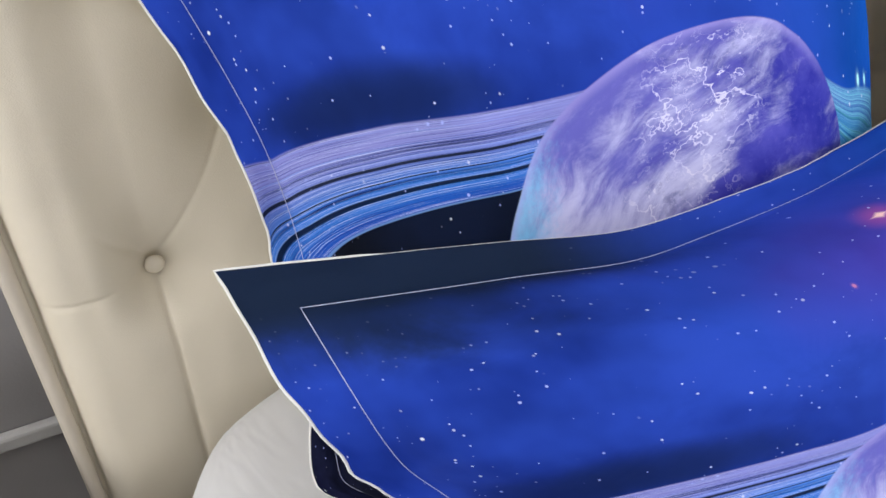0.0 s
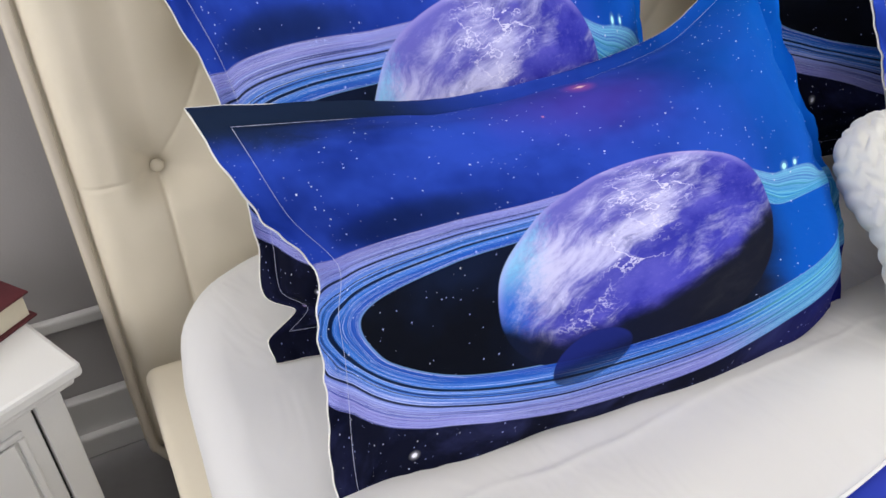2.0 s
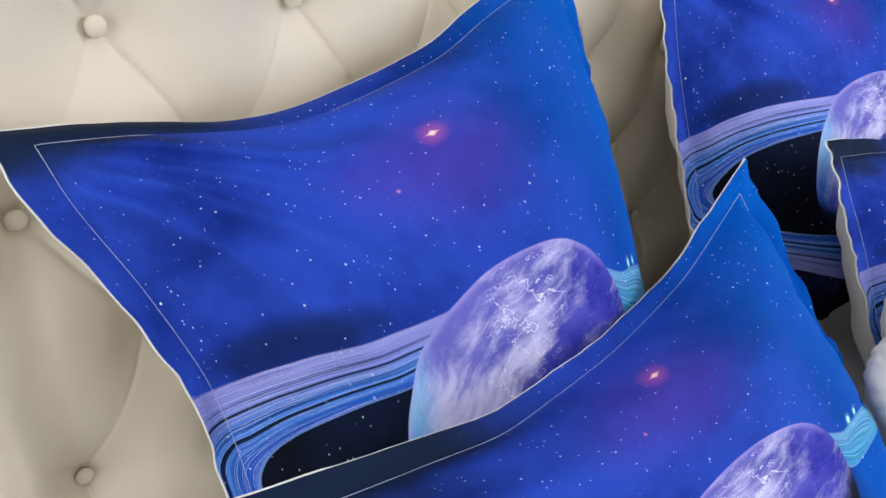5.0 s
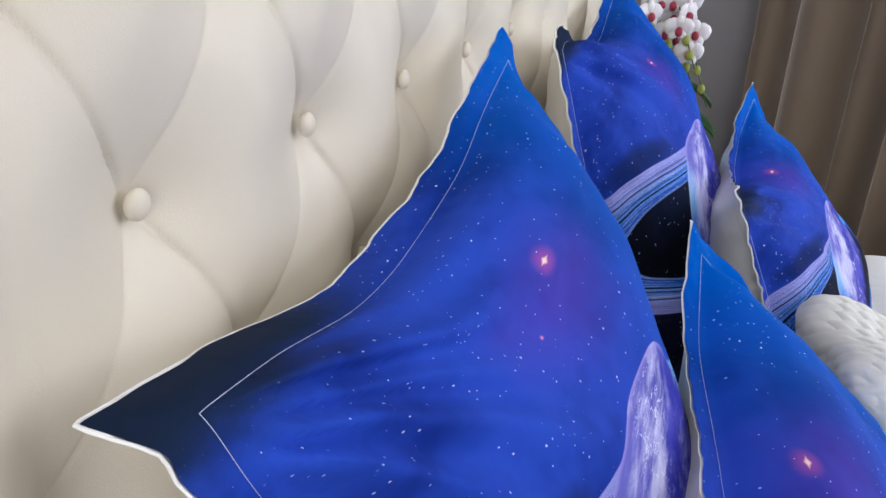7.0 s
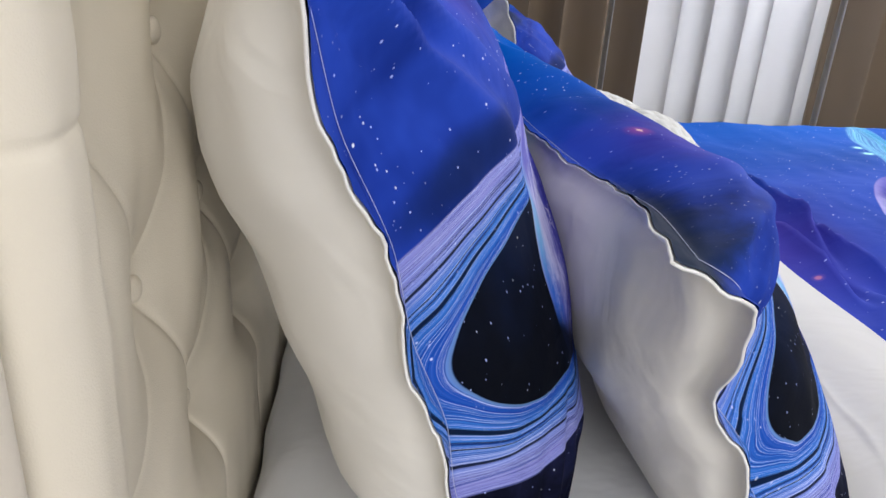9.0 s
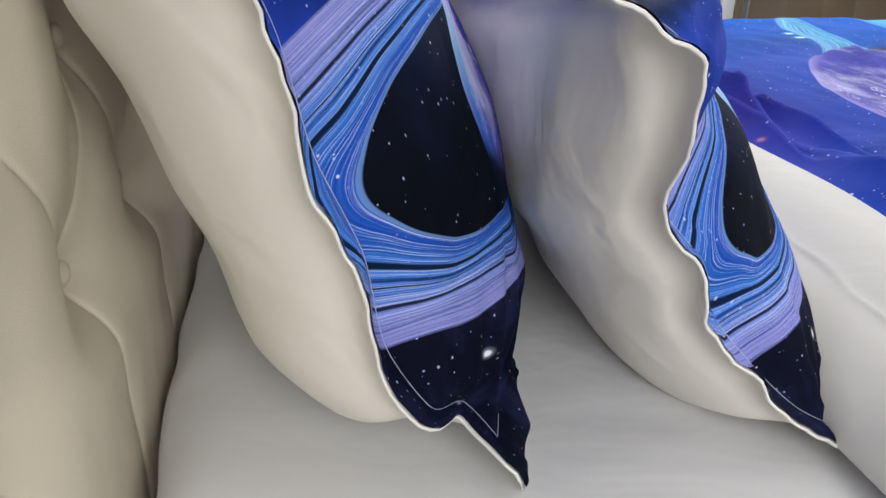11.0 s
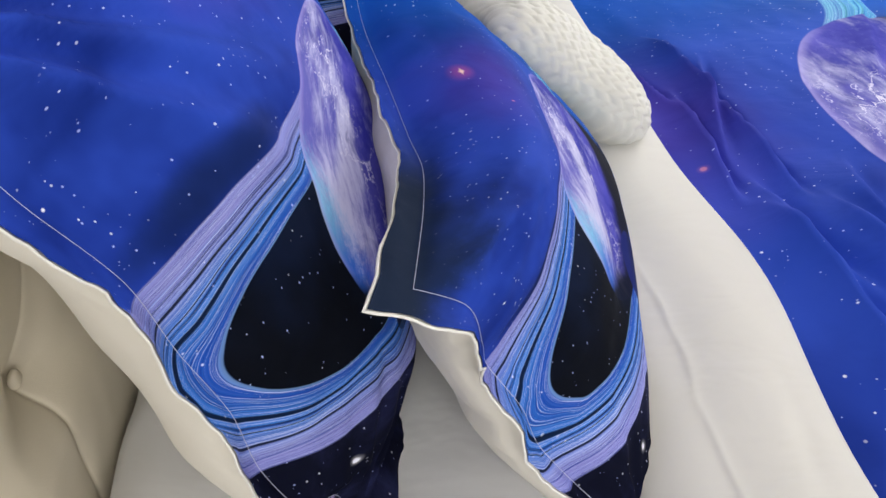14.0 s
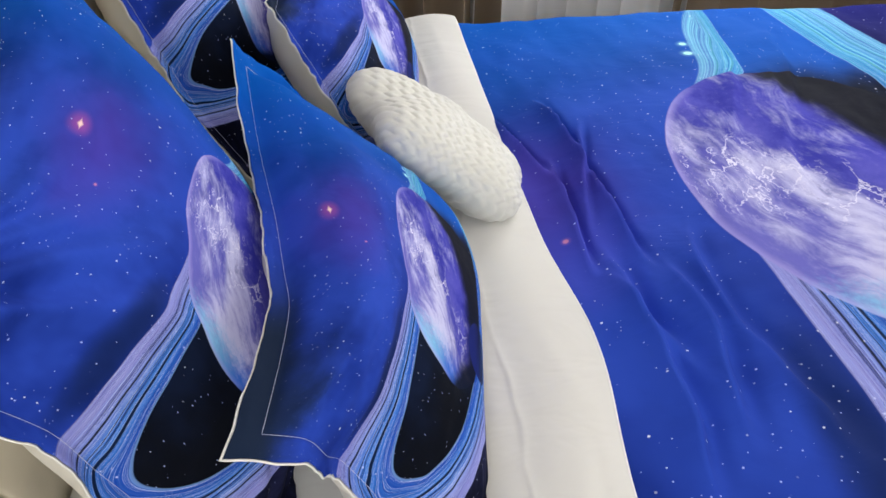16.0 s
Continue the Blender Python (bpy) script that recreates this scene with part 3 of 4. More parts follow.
def pillow(left, top, right, bottom, front, back, seed, label, group, crown=0.05, full=2.5, move=(0, 0, 0), lie=(0.6, 1.0, 1.0), pull=0.022, printed="print_large", stout=4.0, slip=0.0, roll=0.0):
    """A flanged pillowcase: left and right hems run upwards, top and bottom ones from left to right; it is stuffed by front and back metres."""
    left, top, right, bottom = (smooth_curve([Vector(p) + Vector(move) for p in side]) for side in (left, top, right, bottom))
    bl, br, tl, tr = bottom(0), bottom(1), top(0), top(1)
    n = ((tr - tl) + (br - bl)).cross((tl - bl) + (tr - br)).normalized()      # away from the headboard
    up = ((tl - bl) + (tr - br)).normalized()
    across = up.cross(n)
    if across.x < 0:
        across = -across
    base = (bl + br) / 2
    ob = thing("pillow", base, label, "pillow", group)

    def inner(t, w):
        return (min(1 - w, max(w, t)) - w) / (1 - 2 * w) * 2 - 1

    def fill(u, v):
        a, b = inner(u, FLANGE_U), inner(v, FLANGE_V)
        return max(0.0, (1 - abs(a) ** 2.6) * (1 - abs(b) ** (4.0 if b < 0 else full))) ** 0.60

    def fill_back(u, v):
        a, b = inner(u, FLANGE_U), inner(v, FLANGE_V)
        return max(0.0, (1 - abs(a) ** 3.4) * (1 - abs(b) ** (stout if b < 0 else full))) ** 0.60

    def sheet(u, v):
        flat = (bl * (1 - u) + br * u) * (1 - v) + (tl * (1 - u) + tr * u) * v
        p = left(v) * (1 - u) + right(v) * u + bottom(u) * (1 - v) + top(u) * v - flat
        p = p + (up * 0.85 + n * 0.5) * (roll * ease(0.70, 0.925, v) * ease(1.0, 0.95, v) * ease(0.0, 0.06, u) * ease(1.0, 0.80, u))
        rim = max(ease(FLANGE_U, 0.0, u), ease(1 - FLANGE_U, 1.0, u), ease(FLANGE_V, 0.0, v), ease(1 - FLANGE_V, 1.0, v))
        p = p + n * ((0.007 * noise.noise((u * 15 + seed, v * 15, seed * 1.7)) + 0.003 * noise.noise((u * 34, v * 34 + seed, 4.0))) * rim)
        return p + across * 0.004 * noise.noise((v * 22 + seed * 2.3, u * 4, 2.4)) * rim

    def crease(u, v):
        f = fill(u, v)
        edge = (1 - f) * min(1.0, f * 6)
        c = noise.noise((u * 2.2 + v * 2.0 + seed, v * 8.0 - u * 2.0, seed)) * 0.009
        fan = noise.noise((math.atan2(v - 0.95, u - 0.02) * 7, math.hypot(v - 0.95, u - 0.02) * 1.2, seed + 3)) * pull * ease(0.75, 0.1, math.hypot(v - 0.95, u))
        fan += noise.noise((math.atan2(v - 0.05, u - 0.02) * 8, math.hypot(v - 0.05, u - 0.02) * 1.5, seed + 5)) * 0.008 * ease(0.5, 0.1, math.hypot(v, u))
        c += noise.noise((u * 14 + seed, v * 3.0, seed + 7)) * 0.011 * edge + noise.noise((u * 3.0, v * 17 + seed, seed + 9)) * 0.010 * edge
        return c + fan

    def cloth(t, w):
        # cloth length to place: the cloth climbs steeply beside the seam
        if t < w or t > 1 - w:
            return t
        a = inner(t, w)
        a = 0.45 * a + 0.55 * math.sin(a * math.pi / 2)
        return w + (a + 1) / 2 * (1 - 2 * w)

    def front_place(u, v):
        u, v = cloth(u, FLANGE_U), cloth(v, FLANGE_V)
        f = fill(u, v)
        return sheet(u, v) + n * (front * f + crease(u, v) * min(1.0, f * 5)) + up * (crown * f * ease(0.2, 0.9, v)) - base

    def back_place(u, v):
        u, v = cloth(u, FLANGE_U), cloth(v, FLANGE_V)
        f = fill_back(u, v)
        return sheet(u, v) - n * (0.0024 + back * f + crease(1 - u, v) * min(1.0, f * 5)) + up * (crown * 0.5 * f * ease(0.2, 0.9, v)) - base

    part("front_panel", grid_mesh(120, 100, front_place, uv=lambda a, b: (a - slip * ease(0.30, 0.10, a), 0.6 + (b - lie[0]) * (lie[1] if b < lie[0] else lie[2]))), MAT[printed], ob, "blue planet-and-stars printed cotton front")
    bm = grid_mesh(70, 60, back_place)
    bmesh.ops.reverse_faces(bm, faces=bm.faces)
    part("back_panel", bm, MAT["backing"], ob, "plain off-white cotton back")
    ring = [(i / 70, 0.0) for i in range(70)] + [(1.0, i / 70) for i in range(70)] + [(1 - i / 70, 1.0) for i in range(70)] + [(0.0, 1 - i / 70) for i in range(70)]
    part("hem", tube(bmesh.new(), [sheet(u, v) - base - n * 0.0024 for u, v in ring], [0.0004 if v == 1.0 and 0.10 < u < 0.98 else 0.0013 for u, v in ring], 6, closed=True), MAT["hem"], ob, "white cotton hem")
    a, b = 6 / 120, 6 / 100
    seam = [(a + (1 - 2 * a) * i / 90, b) for i in range(90)] + [(1 - a, b + (1 - 2 * b) * i / 90) for i in range(90)]
    seam += [(1 - a - (1 - 2 * a) * i / 90, 1 - b) for i in range(90)] + [(a, 1 - b - (1 - 2 * b) * i / 90) for i in range(90)]
    part("stitching", tube(bmesh.new(), [front_place(u, v) + n * 0.0004 for u, v in seam], 0.00027, 4, closed=True), MAT["thread"], ob, "fine white stitched line")
    return ob


GROUP = "pillows on the bed"
TALL = dict(
    left=((0.078, 0.306, 0.554), (0.079, 0.322, 0.576), (0.118, 0.345, 0.588), (0.094, 0.372, 0.602), (0.100, 0.402, 0.650), (0.100, 0.414, 0.720), (0.100, 0.440, 0.785), (0.087, 0.456, 0.862), (0.060, 0.487, 0.942), (0.024, 0.502, 1.017), (0.010, 0.519, 1.062), (0.003, 0.552, 1.070)),
    top=((0.003, 0.552, 1.070), (0.098, 0.555, 1.056), (0.200, 0.555, 1.034), (0.285, 0.555, 1.034), (0.425, 0.556, 1.062), (0.510, 0.558, 1.100), (0.645, 0.562, 1.152)),
    right=((0.625, 0.300, 0.556), (0.640, 0.375, 0.720), (0.640, 0.430, 0.880), (0.625, 0.495, 1.030), (0.645, 0.562, 1.152)),
    bottom=((0.078, 0.306, 0.554), (0.200, 0.282, 0.558), (0.450, 0.278, 0.558), (0.625, 0.300, 0.556)),
)
UPRIGHT = dict(
    left=((0.030, 0.330, 0.556), (0.024, 0.420, 0.720), (0.004, 0.465, 0.860), (-0.008, 0.500, 0.980), (-0.004, 0.532, 1.085)),
    top=((-0.004, 0.532, 1.085), (0.090, 0.545, 1.088), (0.250, 0.550, 1.042), (0.400, 0.555, 1.036), (0.520, 0.560, 1.080), (0.645, 0.562, 1.150)),
    right=TALL["right"],
    bottom=((0.030, 0.330, 0.556), (0.200, 0.290, 0.558), (0.450, 0.280, 0.558), (0.625, 0.300, 0.556)),
)
LOW = dict(
    left=((0.060, 0.022, 0.554), (0.076, 0.105, 0.585), (0.098, 0.170, 0.650), (0.102, 0.190, 0.700), (0.116, 0.218, 0.737), (0.077, 0.228, 0.797), (0.054, 0.243, 0.853), (0.040, 0.300, 0.886)),
    top=((0.040, 0.300, 0.886), (0.175, 0.279, 0.871), (0.255, 0.273, 0.856), (0.320, 0.280, 0.847), (0.440, 0.294, 0.840), (0.590, 0.318, 0.848), (0.672, 0.328, 0.890), (0.738, 0.335, 0.932)),
    right=((0.672, 0.030, 0.560), (0.688, 0.088, 0.690), (0.695, 0.170, 0.780), (0.705, 0.250, 0.860), (0.738, 0.335, 0.932)),
    bottom=((0.060, 0.022, 0.554), (0.250, 0.050, 0.558), (0.450, 0.036, 0.558), (0.672, 0.030, 0.560)),
)
FAR = dict(
    left=((0.845, 0.030, 0.556), (0.870, 0.110, 0.610), (0.886, 0.180, 0.700), (0.880, 0.225, 0.800), (0.856, 0.258, 0.880), (0.838, 0.285, 0.946)),
    top=((0.838, 0.285, 0.946), (0.950, 0.287, 0.920), (1.100, 0.287, 0.885), (1.250, 0.292, 0.872), (1.400, 0.290, 0.898), (1.540, 0.270, 0.958)),
    right=((1.430, 0.030, 0.558), (1.455, 0.090, 0.690), (1.490, 0.170, 0.800), (1.518, 0.230, 0.890), (1.540, 0.270, 0.958)),
    bottom=((0.845, 0.030, 0.556), (1.050, 0.050, 0.558), (1.250, 0.040, 0.558), (1.430, 0.030, 0.558)),
)
pillow(**TALL, front=0.112, back=0.135, stout=7.0, roll=0.009, seed=1.3, label="large blue planet-print pillow leaning on the headboard", group=GROUP, crown=0.05, lie=(0.58, 1.04, 1.17))
pillow(**UPRIGHT, front=0.112, back=0.100, roll=0.005, seed=4.1, label="large blue planet-print pillow leaning on the headboard", group=GROUP, crown=0.05, move=(0.815, 0.005, 0.034), lie=(0.58, 1.04, 1.17))
pillow(**LOW, front=0.112, back=0.095, seed=7.7, label="blue planet-print pillow leaning on a larger pillow", group=GROUP, crown=0.016, full=3.2, lie=(0.607, 0.99, 0.88), pull=0.008, slip=0.022, printed="print_small")
pillow(**FAR, front=0.112, back=0.085, seed=9.2, label="blue planet-print pillow leaning on a larger pillow", group=GROUP, crown=0.016, full=3.2, lie=(0.607, 0.99, 0.88), pull=0.008, slip=0.022, printed="print_small")


# ---- duvet ----
EDGE_Y = -0.113
# laid-in creases: from and to across the bed, depth down the bed, slope, width, height
CREASES = (
    (0.54, 0.86, -0.186, -0.02, 0.006, 0.013), (0.80, 1.08, -0.180, 0.30, 0.007, 0.010), (0.55, 1.10, -0.286, 0.10, 0.007, 0.012),
    (0.12, 0.60, -0.228, 0.02, 0.011, 0.010), (0.18, 0.56, -0.290, -0.06, 0.013, 0.010), (0.30, 0.52, -0.262, 0.28, 0.010, 0.008),
    (0.36, 0.66, -0.340, -0.16, 0.012, 0.007), (0.66, 1.00, -0.216, -0.20, 0.006, 0.007), (0.86, 1.30, -0.560, -0.45, 0.010, 0.0025),
    (0.70, 1.20, -0.640, -0.30, 0.010, 0.0028), (0.95, 1.45, -0.760, -0.30, 0.012, 0.0028), (0.15, 0.50, -0.420, 0.22, 0.016, 0.007),
)


def duvet():
    ob = thing("duvet", (0.77, -0.75, 0.55), "blue planet-print duvet turned back to show its white lining", "duvet")
    base = Vector(ob.location)

    def hang(u):
        # across the bed: flat on top, rounded over both sides, hanging down
        s = (u - 0.5) * 2.30
        half = 0.765
        d = abs(s) - half
        if d <= 0:
            return s, 0.0
        r, sign = 0.05, math.copysign(1, s)
        if d < r * math.pi / 2:
            return sign * (half + r * math.sin(d / r)), -r * (1 - math.cos(d / r))
        return sign * (half + r), -r - (d - r * math.pi / 2)

    def folds(x, y):
        h = 0.011 * noise.noise((x * 2.4, y * 2.4, 1.0)) + 0.007 * noise.noise((x * 5 + y * 3, y * 8 - x * 2, 2.0)) + 0.0025 * noise.noise((x * 13 + y * 6, y * 22 - x * 5, 6.0))
        for x0, x1, y0, slope, wide, high in CREASES:
            d = (y - y0) - (x - x0) * slope + 0.022 * noise.noise((x * 4.5, y0 * 9, 0)) + 0.006 * noise.noise((x * 15, y0 * 9, 3))
            lap = math.exp(-d / (wide * 3.2)) if d > 0 else math.exp(-(d / wide) ** 2)
            h += 2.6 * high * (lap - 0.45 * math.exp(-((d + wide * 2.2) / (wide * 1.3)) ** 2)) * ease(x0 - 0.03, x0 + 0.12, x) * ease(x1 + 0.03, x1 - 0.12, x)
        return h

    def cover(u, v):
        dx, dz = hang(u)
        y = EDGE_Y + 0.02 - v * 1.48
        x = 0.77 + dx
        z = 0.600 + folds(x, y) + dz - 0.02 * ease(0.02, 0.0, v)
        side = ease(-0.05, -0.2, dz)
        x += math.copysign(0.014 * math.sin(y * 22 + noise.noise((y * 3, 0, 0)) * 3), dx) * side
        return Vector((x, y, z)) - base
    def lay(u, v):
        # the print lies on the cloth with its top towards the headboard
        return 0.539 + ((u - 0.5) * 2.30 + 0.77 - 0.86) / 2.15, 0.606 + (EDGE_Y + 0.02 - v * 1.48 + 0.43) / 1.93
    part("cover", grid_mesh(400, 310, cover, uv=lay), MAT["duvet"], ob, "blue planet-and-stars printed cotton")

    def lining(u, v):
        dx, dz = hang(u)
        x = 0.77 + dx
        # round the turned edge: from the free hem over the top and down to the mattress
        if v < 0.06:
            y, z = EDGE_Y, 0.606 + 0.012 * v / 0.06
        elif v < 0.5:
            k = (v - 0.06) / 0.44
            y, z = EDGE_Y + 0.002 + k * 0.115, 0.618 + 0.010 * math.sin(k * math.pi)
        elif v < 0.88:
            k = (v - 0.5) / 0.38
            y, z = 0.004 + 0.075 * math.sin(k * math.pi / 2), 0.618 - 0.05 * (1 - math.cos(k * math.pi / 2))
        else:
            k = (v - 0.88) / 0.12
            y, z = 0.079 - 0.02 * k, 0.568 - 0.015 * k
        z += 0.005 * noise.noise((x * 3.5, y * 7, 5.0)) * ease(0.0, 0.2, v) + (0.0026 + 0.004 * noise.noise((x * 5.1, 2.0, 1.0))) * math.exp(-abs(y - 0.002 - 0.014 * noise.noise((x * 5.4, 0, 8)) - 0.006 * noise.noise((x * 19, 0, 3))) / 0.006) + 0.004 * math.exp(-((y + 0.050 + 0.05 * noise.noise((x * 2.6, 4, 8))) / 0.012) ** 2) * noise.noise((x * 4.0, 9.0, 1.0))
        y += 0.006 * noise.noise((x * 5, 1.0, 4.0)) - (0.004 + 0.026 * math.exp(-((x - 0.40) / 0.16) ** 2)) * ease(0.6, 0.0, v)
        return Vector((x, y, z + dz)) - base
    part("turned_lining", grid_mesh(240, 110, lining), MAT["turnback"], ob, "turned-back white cotton lining")
    bm = tube(bmesh.new(), [lining(i / 120, 0.03) + Vector((0, -0.001, 0)) for i in range(121)], 0.0022, 6)
    part("hem", bm, MAT["hem"], ob, "white cotton hem")
    return ob


MAT["duvet"] = space_print("space_print_duvet", fine_stars=1.8, top=1.5)
duvet()


# ---- plush cushion ----
def cushion():
    centre = Vector((0.818, 0.018, 0.684))
    ob = thing("plush_cushion", (0.812, -0.04, 0.62), "white chevron-knit plush cushion with rounded lobes", "cushion")
    base = Vector(ob.location)
    nrm = Vector((0.18, -0.61, 0.77)).normalized()
    across = Vector((1, 0, 0)) - nrm * nrm.x
    across.normalize()
    rise = nrm.cross(across)
    if rise.z < 0:
        rise = -rise

    def place(u, v):
        a, b = 2 * math.pi * u, math.pi * (v - 0.5)
        lobes = 0.174 * (1 + 0.11 * math.cos(5 * a + 0.6))
        r = lobes * abs(math.cos(b)) ** 0.75
        t = 0.066 * math.copysign(abs(math.sin(b)) ** 0.9, math.sin(b)) * (1 - 0.10 * (1 - math.cos(5 * a + 0.6)) * math.cos(b))
        px, py = r * math.cos(a), r * math.sin(a)
        tri = abs((((px + t) / 0.027) % 1.0) - 0.5) * 2
        row = py / 0.021 + tri * 0.46
        knit = 0.0048 * (abs(math.sin(math.pi * row)) ** 0.7 - 0.6)
        d = Vector((math.cos(a) * math.cos(b), math.sin(a) * math.cos(b), math.sin(b)))
        local = Vector((px, py, t)) + d * (knit + 0.0012 * noise.noise((px * 60, py * 60, t * 60)))
        return centre + across * local.x + rise * local.y + nrm * local.z - base
    bm = grid_mesh(360, 200, place, closed_u=True)
    part("plush_body", bm, MAT["plush"], ob, "white chevron-knit plush")
    return ob


cushion()


# ---- bedside tables ----
def nightstand(cx, cy, wide, deep, top, turn, label):
    ob = thing("nightstand", (cx, cy, 0.0), label, "nightstand", "nightstands beside the bed")
    ob.rotation_euler = (0, 0, radians(turn))
    base = Vector((0, 0, 0))
    x0, x1, y0, y1 = -wide / 2, wide / 2, -deep / 2, deep / 2

    def add(name, boxes, material, bevel=0.003, lab="", parent=ob):
        bm = bmesh.new()
        for b in boxes:
            box(bm, *b, bevel)
        bmesh.ops.translate(bm, verts=bm.verts, vec=-base)
        return part(name, bm, material, parent, lab, smooth=False)
    add("tabletop", [(x0, x1, y0, y1, top - 0.022, top)], MAT["white_paint"], 0.006)
    add("moulding", [(x0 + 0.010, x1 - 0.010, y0 + 0.010, y1, top - 0.036, top - 0.022)], MAT["white_paint"], 0.005)
    a0, a1, b0 = x0 + 0.028, x1 - 0.028, y0 + 0.028
    add("body", [(a0, a1, b0 + 0.012, y1 - 0.005, 0.06, top - 0.036)], MAT["white_paint"])
    for p in (a0, a1 - 0.032):
        add("corner_post", [(p - 0.002, p + 0.034, b0, b0 + 0.03, 0.0, top - 0.037)], MAT["white_paint"], 0.003)
    height = (top - 0.036 - 0.09) / 2
    for k in range(2):
        z0 = 0.075 + k * (height + 0.008)
        z1 = z0 + height - 0.004
        l, r = a0 + 0.038, a1 - 0.038
        # near-black plate draws the shade in the slit round the drawer
        add("drawer_gap_shade", [(l - 0.004, r + 0.004, b0 + 0.009, b0 + 0.0125, z0 - 0.004, z1 + 0.004)], MAT["dark"], 0.0)
        front = add("drawer", [(l, r, b0 + 0.001, b0 + 0.0115, z0, z1)], MAT["white_paint"], 0.003, "panelled white drawer front")
        add("panel_frame", [(l + 0.02, r - 0.02, b0 - 0.005, b0, z1 - 0.03, z1 - 0.02), (l + 0.02, r - 0.02, b0 - 0.005, b0, z0 + 0.02, z0 + 0.03),
                            (l + 0.02, l + 0.03, b0 - 0.005, b0, z0 + 0.031, z1 - 0.031), (r - 0.03, r - 0.02, b0 - 0.005, b0, z0 + 0.031, z1 - 0.031)], MAT["white_paint"], 0.0025, "", front)
        add("panel_bead", [(l + 0.033, r - 0.033, b0 - 0.003, b0, z0 + 0.034, z1 - 0.034)], MAT["white_paint"], 0.0025, "", front)
        bm = bmesh.new()
        bmesh.ops.create_uvsphere(bm, u_segments=16, v_segments=10, radius=0.011)
        bmesh.ops.translate(bm, verts=bm.verts, vec=Vector(((l + r) / 2, b0 - 0.013, (z0 + z1) / 2)) - base)
        part("knob", bm, MAT["metal"], front, "small round steel knob")
    return ob


nightstand(-0.391, 0.533, 0.435, 0.322, 0.500, 25, "white painted nightstand with panelled drawers beside the bed")
nightstand(1.920, 0.620, 0.440, 0.360, 0.500, 0, "white painted nightstand holding an orchid pot")


def book(cx, cy, z, w, d, h, turn, cover, label):
    ob = thing("book", (cx, cy, z), label, "book", "books on the nightstand")
    ob.rotation_euler = (0, 0, radians(turn))
    part("page_block", box(bmesh.new(), -w / 2 + 0.006, w / 2 - 0.006, -d / 2 + 0.006, d / 2 - 0.001, 0.004, h - 0.004, 0.001), MAT["paper"], ob, "cream page edges", smooth=False)
    part("cover", box(bmesh.new(), -w / 2, w / 2, -d / 2, d / 2, 0.0, 0.0035, 0.001), cover, ob, smooth=False)
    part("cover", box(bmesh.new(), -w / 2, w / 2, -d / 2, d / 2, h - 0.0035, h, 0.001), cover, ob, smooth=False)
    part("spine", box(bmesh.new(), -w / 2, w / 2, d / 2, d / 2 + 0.004, 0.0, h, 0.0015), cover, ob, smooth=False)
    return ob


book(-0.287, 0.594, 0.5005, 0.20, 0.14, 0.042, 37, MAT["maroon"], "thick maroon hardback book lying on the nightstand")
book(-0.305, 0.612, 0.5430, 0.15, 0.105, 0.026, 33, MAT["old_paper"], "small worn tan book on a maroon book")


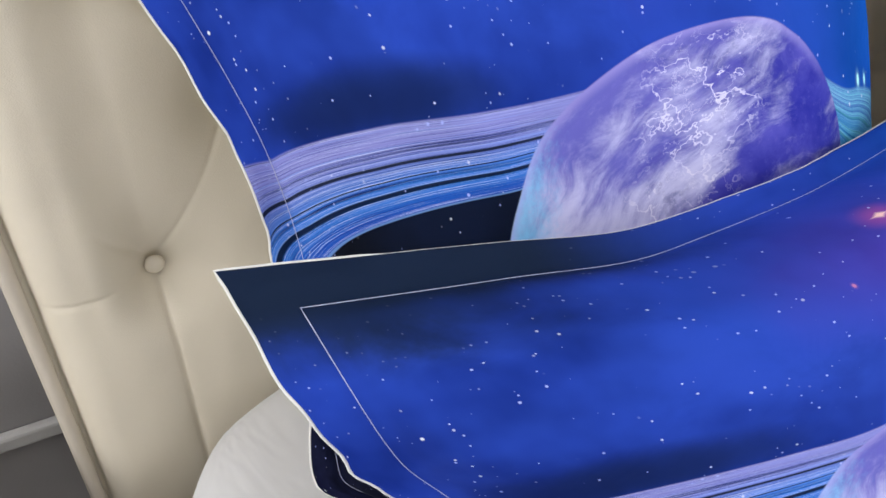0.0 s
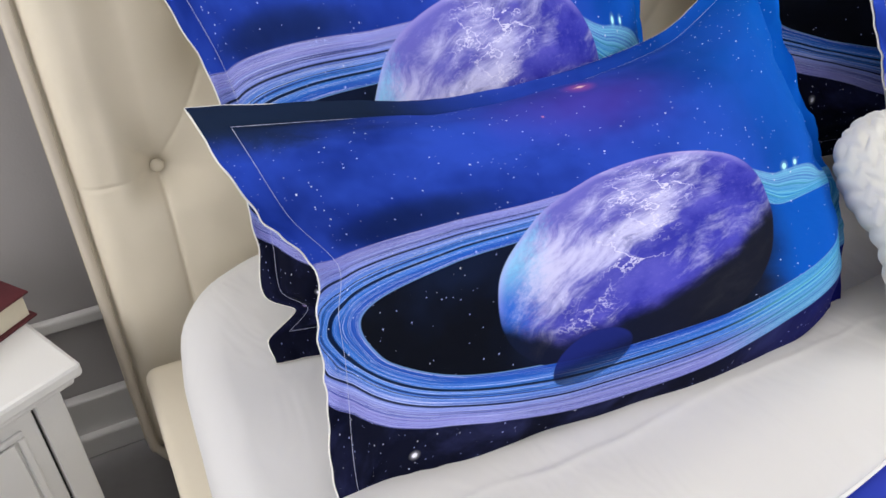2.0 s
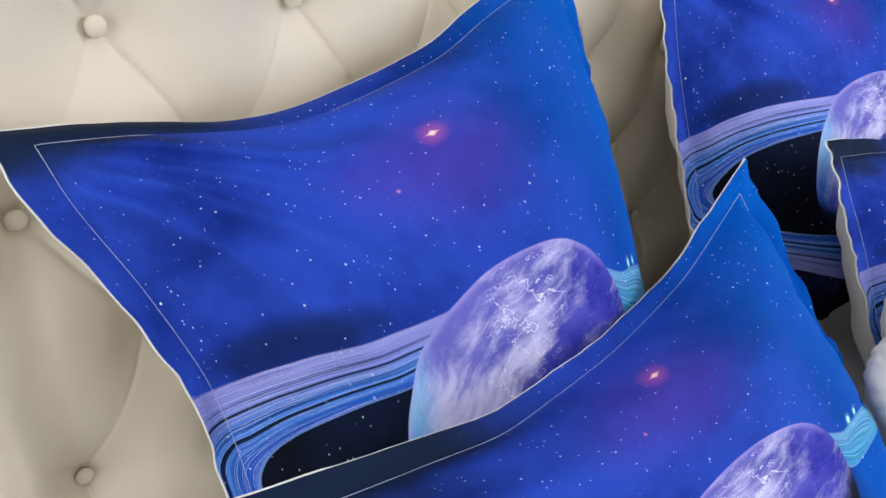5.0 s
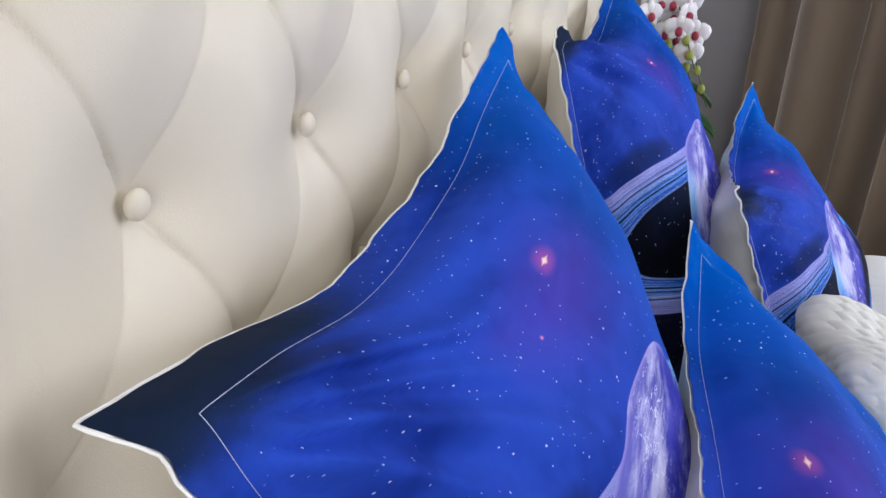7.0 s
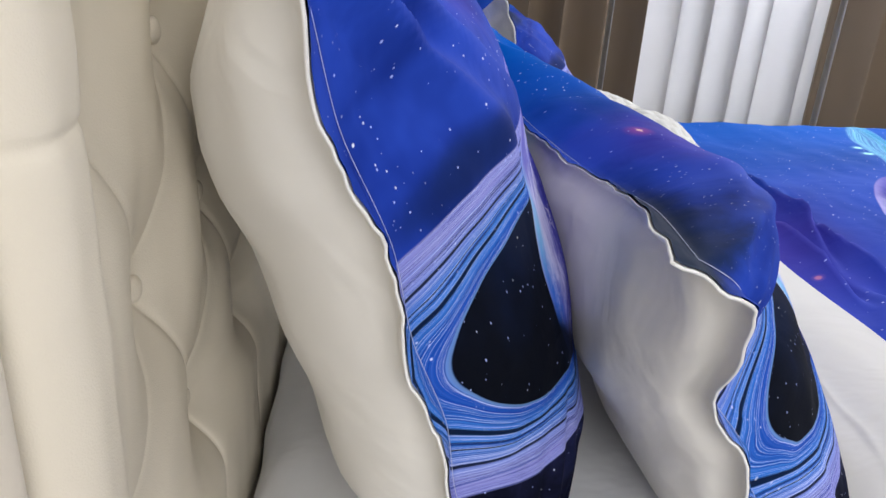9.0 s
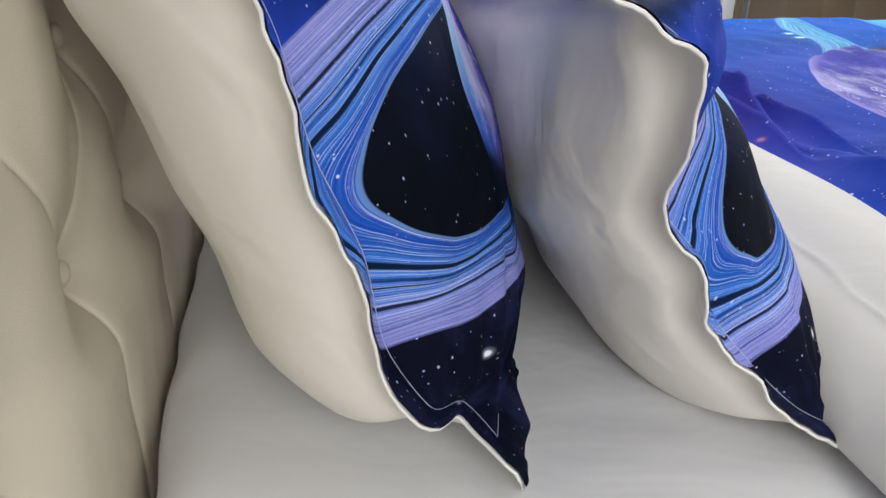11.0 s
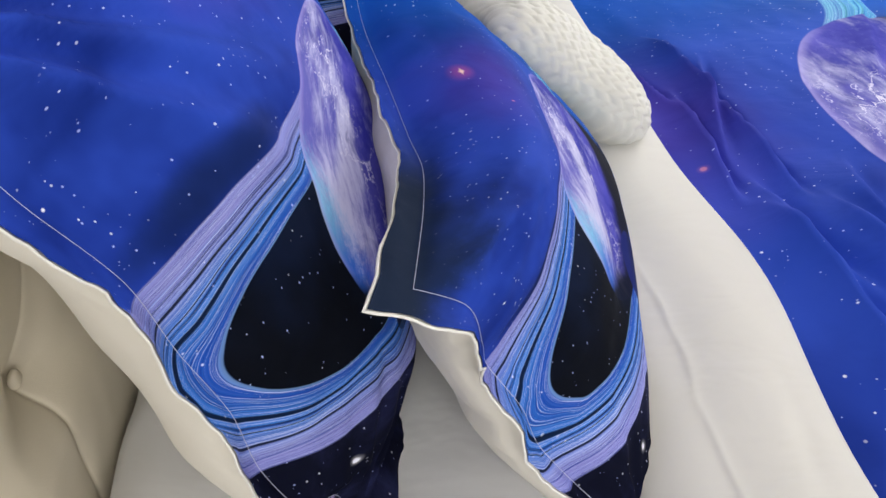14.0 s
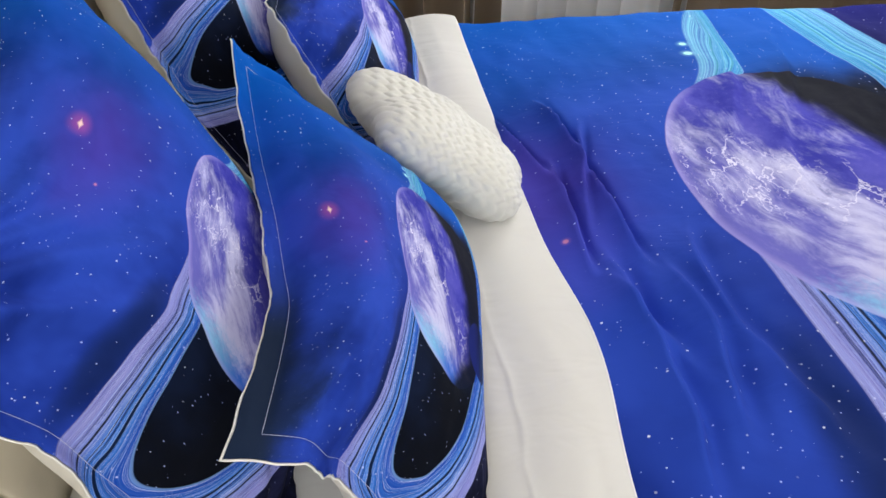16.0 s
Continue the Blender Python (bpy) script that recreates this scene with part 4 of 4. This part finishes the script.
# ---- orchid ----
def orchid():
    ob = thing("orchid", (1.79, 0.545, 0.50), "white potted orchid with hanging flower sprays", "potted plant")
    base = Vector(ob.location)
    rng = random.Random(5)

    def ring(u, v):
        prof = ((0.0, 0.055), (0.02, 0.058), (0.6, 0.072), (0.96, 0.078), (1.0, 0.074))
        r = next((a[1] + (b[1] - a[1]) * (v - a[0]) / (b[0] - a[0]) for a, b in zip(prof, prof[1:]) if v <= b[0]), 0.074)
        return Vector((r * math.cos(2 * math.pi * u), r * math.sin(2 * math.pi * u), 0.25 * v + 0.001))
    pot = part("pot", grid_mesh(32, 20, ring, closed_u=True), MAT["pot"], ob, "white glazed round pot")
    bm = bmesh.new()
    bmesh.ops.create_circle(bm, cap_ends=True, segments=32, radius=0.073)
    bmesh.ops.translate(bm, verts=bm.verts, vec=(0, 0, 0.238))
    part("soil", bm, MAT["soil"], ob, "dark bark soil")
    for k, (ang, length, arch) in enumerate(((-2.2, 0.27, 0.10), (-0.6, 0.25, 0.08), (0.9, 0.22, 0.12), (2.4, 0.24, 0.09), (-1.5, 0.2, 0.14), (3.0, 0.26, 0.05))):
        d = Vector((math.cos(ang), math.sin(ang), 0))
        s = Vector((-d.y, d.x, 0))

        def blade(u, v, d=d, s=s, length=length, arch=arch):
            w = 0.032 * math.sin(math.pi * min(0.97, v * 0.9 + 0.1)) ** 0.6
            c = d * (length * v) + Vector((0, 0, 0.24 + arch * math.sin(v * 2.4) + 0.006 * abs(u - 0.5) * 4))
            return c + s * (u - 0.5) * 2 * w
        leaf = part("leaf", grid_mesh(6, 14, blade), MAT["leaf"], ob, "dark green strap leaf")
        leaf.modifiers.new("thick", "SOLIDIFY").thickness = 0.003
    # canes and flower sprays
    for k in range(5):
        a = rng.uniform(0, 6.28)
        pts = [(0.02 * math.cos(a) + 0.035 * math.cos(a) * t, 0.02 * math.sin(a) + 0.03 * math.sin(a) * t, 0.23 + 0.55 * t) for t in [i / 8 for i in range(9)]]
        part("cane", tube(bmesh.new(), pts, 0.0045, 7), MAT["cane"], ob, "straight dry support cane")
    for spray, (dx, dy, drop) in enumerate(((-0.05, -0.10, 0.26), (-0.02, -0.19, 0.34), (-0.12, -0.05, 0.20), (0.06, -0.14, 0.30), (-0.09, -0.15, 0.24))):
        def arc(t):
            return Vector((dx * t ** 1.5, dy * t ** 1.5, 0.23 + 0.455 * math.sin(min(1.0, t * 1.35) * math.pi / 2) - drop * max(0.0, t - 0.50) / 0.50))
        pts = [arc(i / 24) for i in range(25)]
        stalk = part("flower_stalk", tube(bmesh.new(), pts, [0.0035 - 0.002 * i / 24 for i in range(25)], 6), MAT["stem"], ob, "thin arching green stalk")
        for j in range(6):
            t = 0.62 + j * 0.062
            at = arc(min(1.0, t)) + Vector((0, 0, -0.006))
            facing = Vector((-0.75 + rng.uniform(-.3, .3), -0.45 + rng.uniform(-.5, .3), -0.1 + rng.uniform(-.2, .2))).normalized()
            side = facing.cross(Vector((0, 0, 1))).normalized() * (1 if j % 2 else -1)
            top = side.cross(facing) * (1 if j % 2 else -1)
            if top.z < 0:
                top = -top
            if j >= 4:
                bm = bmesh.new()
                bmesh.ops.create_uvsphere(bm, u_segments=10, v_segments=8, radius=0.009)
                for v in bm.verts:
                    v.co.z *= 1.35
                bmesh.ops.translate(bm, verts=bm.verts, vec=at)
                part("bud", bm, MAT["bud"], ob, "closed yellow-green bud")
                continue
            centre = at + facing * 0.012 + side * 0.012
            flower = bmesh.new()
            for p in range(5):
                ang = math.pi / 2 + p * 2 * math.pi / 5
                size, wide = (0.036, 0.021) if p in (1, 4) else (0.031, 0.012)
                d = side * math.cos(ang) + top * math.sin(ang)
                e = side * -math.sin(ang) + top * math.cos(ang)
                rows = []
                for a in range(7):
                    s = a / 6
                    w = wide * math.sin(math.pi * (0.08 + 0.88 * s)) ** 0.7
                    rows.append([flower.verts.new(centre + d * size * s + e * w * (b / 2 - 1) + facing * (0.006 * math.sin(s * 2.6) - 0.004 * abs(b / 2 - 1))) for b in range(5)])
                for a in range(6):
                    for b in range(4):
                        flower.faces.new((rows[a][b], rows[a][b + 1], rows[a + 1][b + 1], rows[a + 1][b]))
            petals = part("flower", flower, MAT["petal"], ob, "open white five-petalled flower")
            petals.modifiers.new("thick", "SOLIDIFY").thickness = 0.0012
            bm = bmesh.new()
            bmesh.ops.create_uvsphere(bm, u_segments=10, v_segments=8, radius=0.0085)
            for v in bm.verts:
                v.co.z *= 1.3
            bmesh.ops.translate(bm, verts=bm.verts, vec=centre + facing * 0.009 - top * 0.005)
            part("lip", bm, MAT["lip"], petals, "dark red flower centre")
    return ob


orchid()


# ---- curtains ----
def curtain(name, y0, y1, x, waves, depth, material, label, seed):
    def place(u, v):
        y = y0 + (y1 - y0) * u
        z = 0.02 + 2.50 * v
        ph = u * waves * 2 * math.pi + 0.9 * noise.noise((u * waves * 0.8, seed, 0)) * 2
        sway = noise.noise((u * waves, v * 1.5, seed)) * 0.25
        dx = depth * (0.75 + 0.4 * noise.noise((u * waves * 0.6, seed, 5.0))) * (math.sin(ph + sway) + 0.12 * math.sin(2 * ph + 1.0))
        return Vector((x + dx, y + 0.018 * math.cos(ph) + 0.01 * sway, z))
    ob = thing(name, (x, (y0 + y1) / 2, 0.02), label, "curtain", "curtains at the window")
    bm = grid_mesh(int(waves * 26), 30, place)
    bmesh.ops.translate(bm, verts=bm.verts, vec=-Vector(ob.location))
    cloth = part("curtain_panel", bm, material, ob)
    cloth.modifiers.new("thick", "SOLIDIFY").thickness = 0.002
    bm = box(bmesh.new(), -0.03, 0.03, -abs(y1 - y0) / 2, abs(y1 - y0) / 2, 2.502, 2.53, 0.004)
    part("curtain_track", bm, MAT["white_paint"], ob, "white curtain track", smooth=False)
    return ob


curtain("drape", 0.25, -0.42, 2.285, 5, 0.110, MAT["drape"], "taupe floor-length drape gathered in deep folds", 1.0)
curtain("sheer_curtain", -0.22, -1.25, 2.37, 9, 0.060, MAT["sheer"], "white sheer curtain hanging in narrow folds", 2.0)
curtain("drape", -1.07, -1.95, 2.285, 6, 0.085, MAT["drape"], "taupe floor-length drape gathered in deep folds", 3.0)
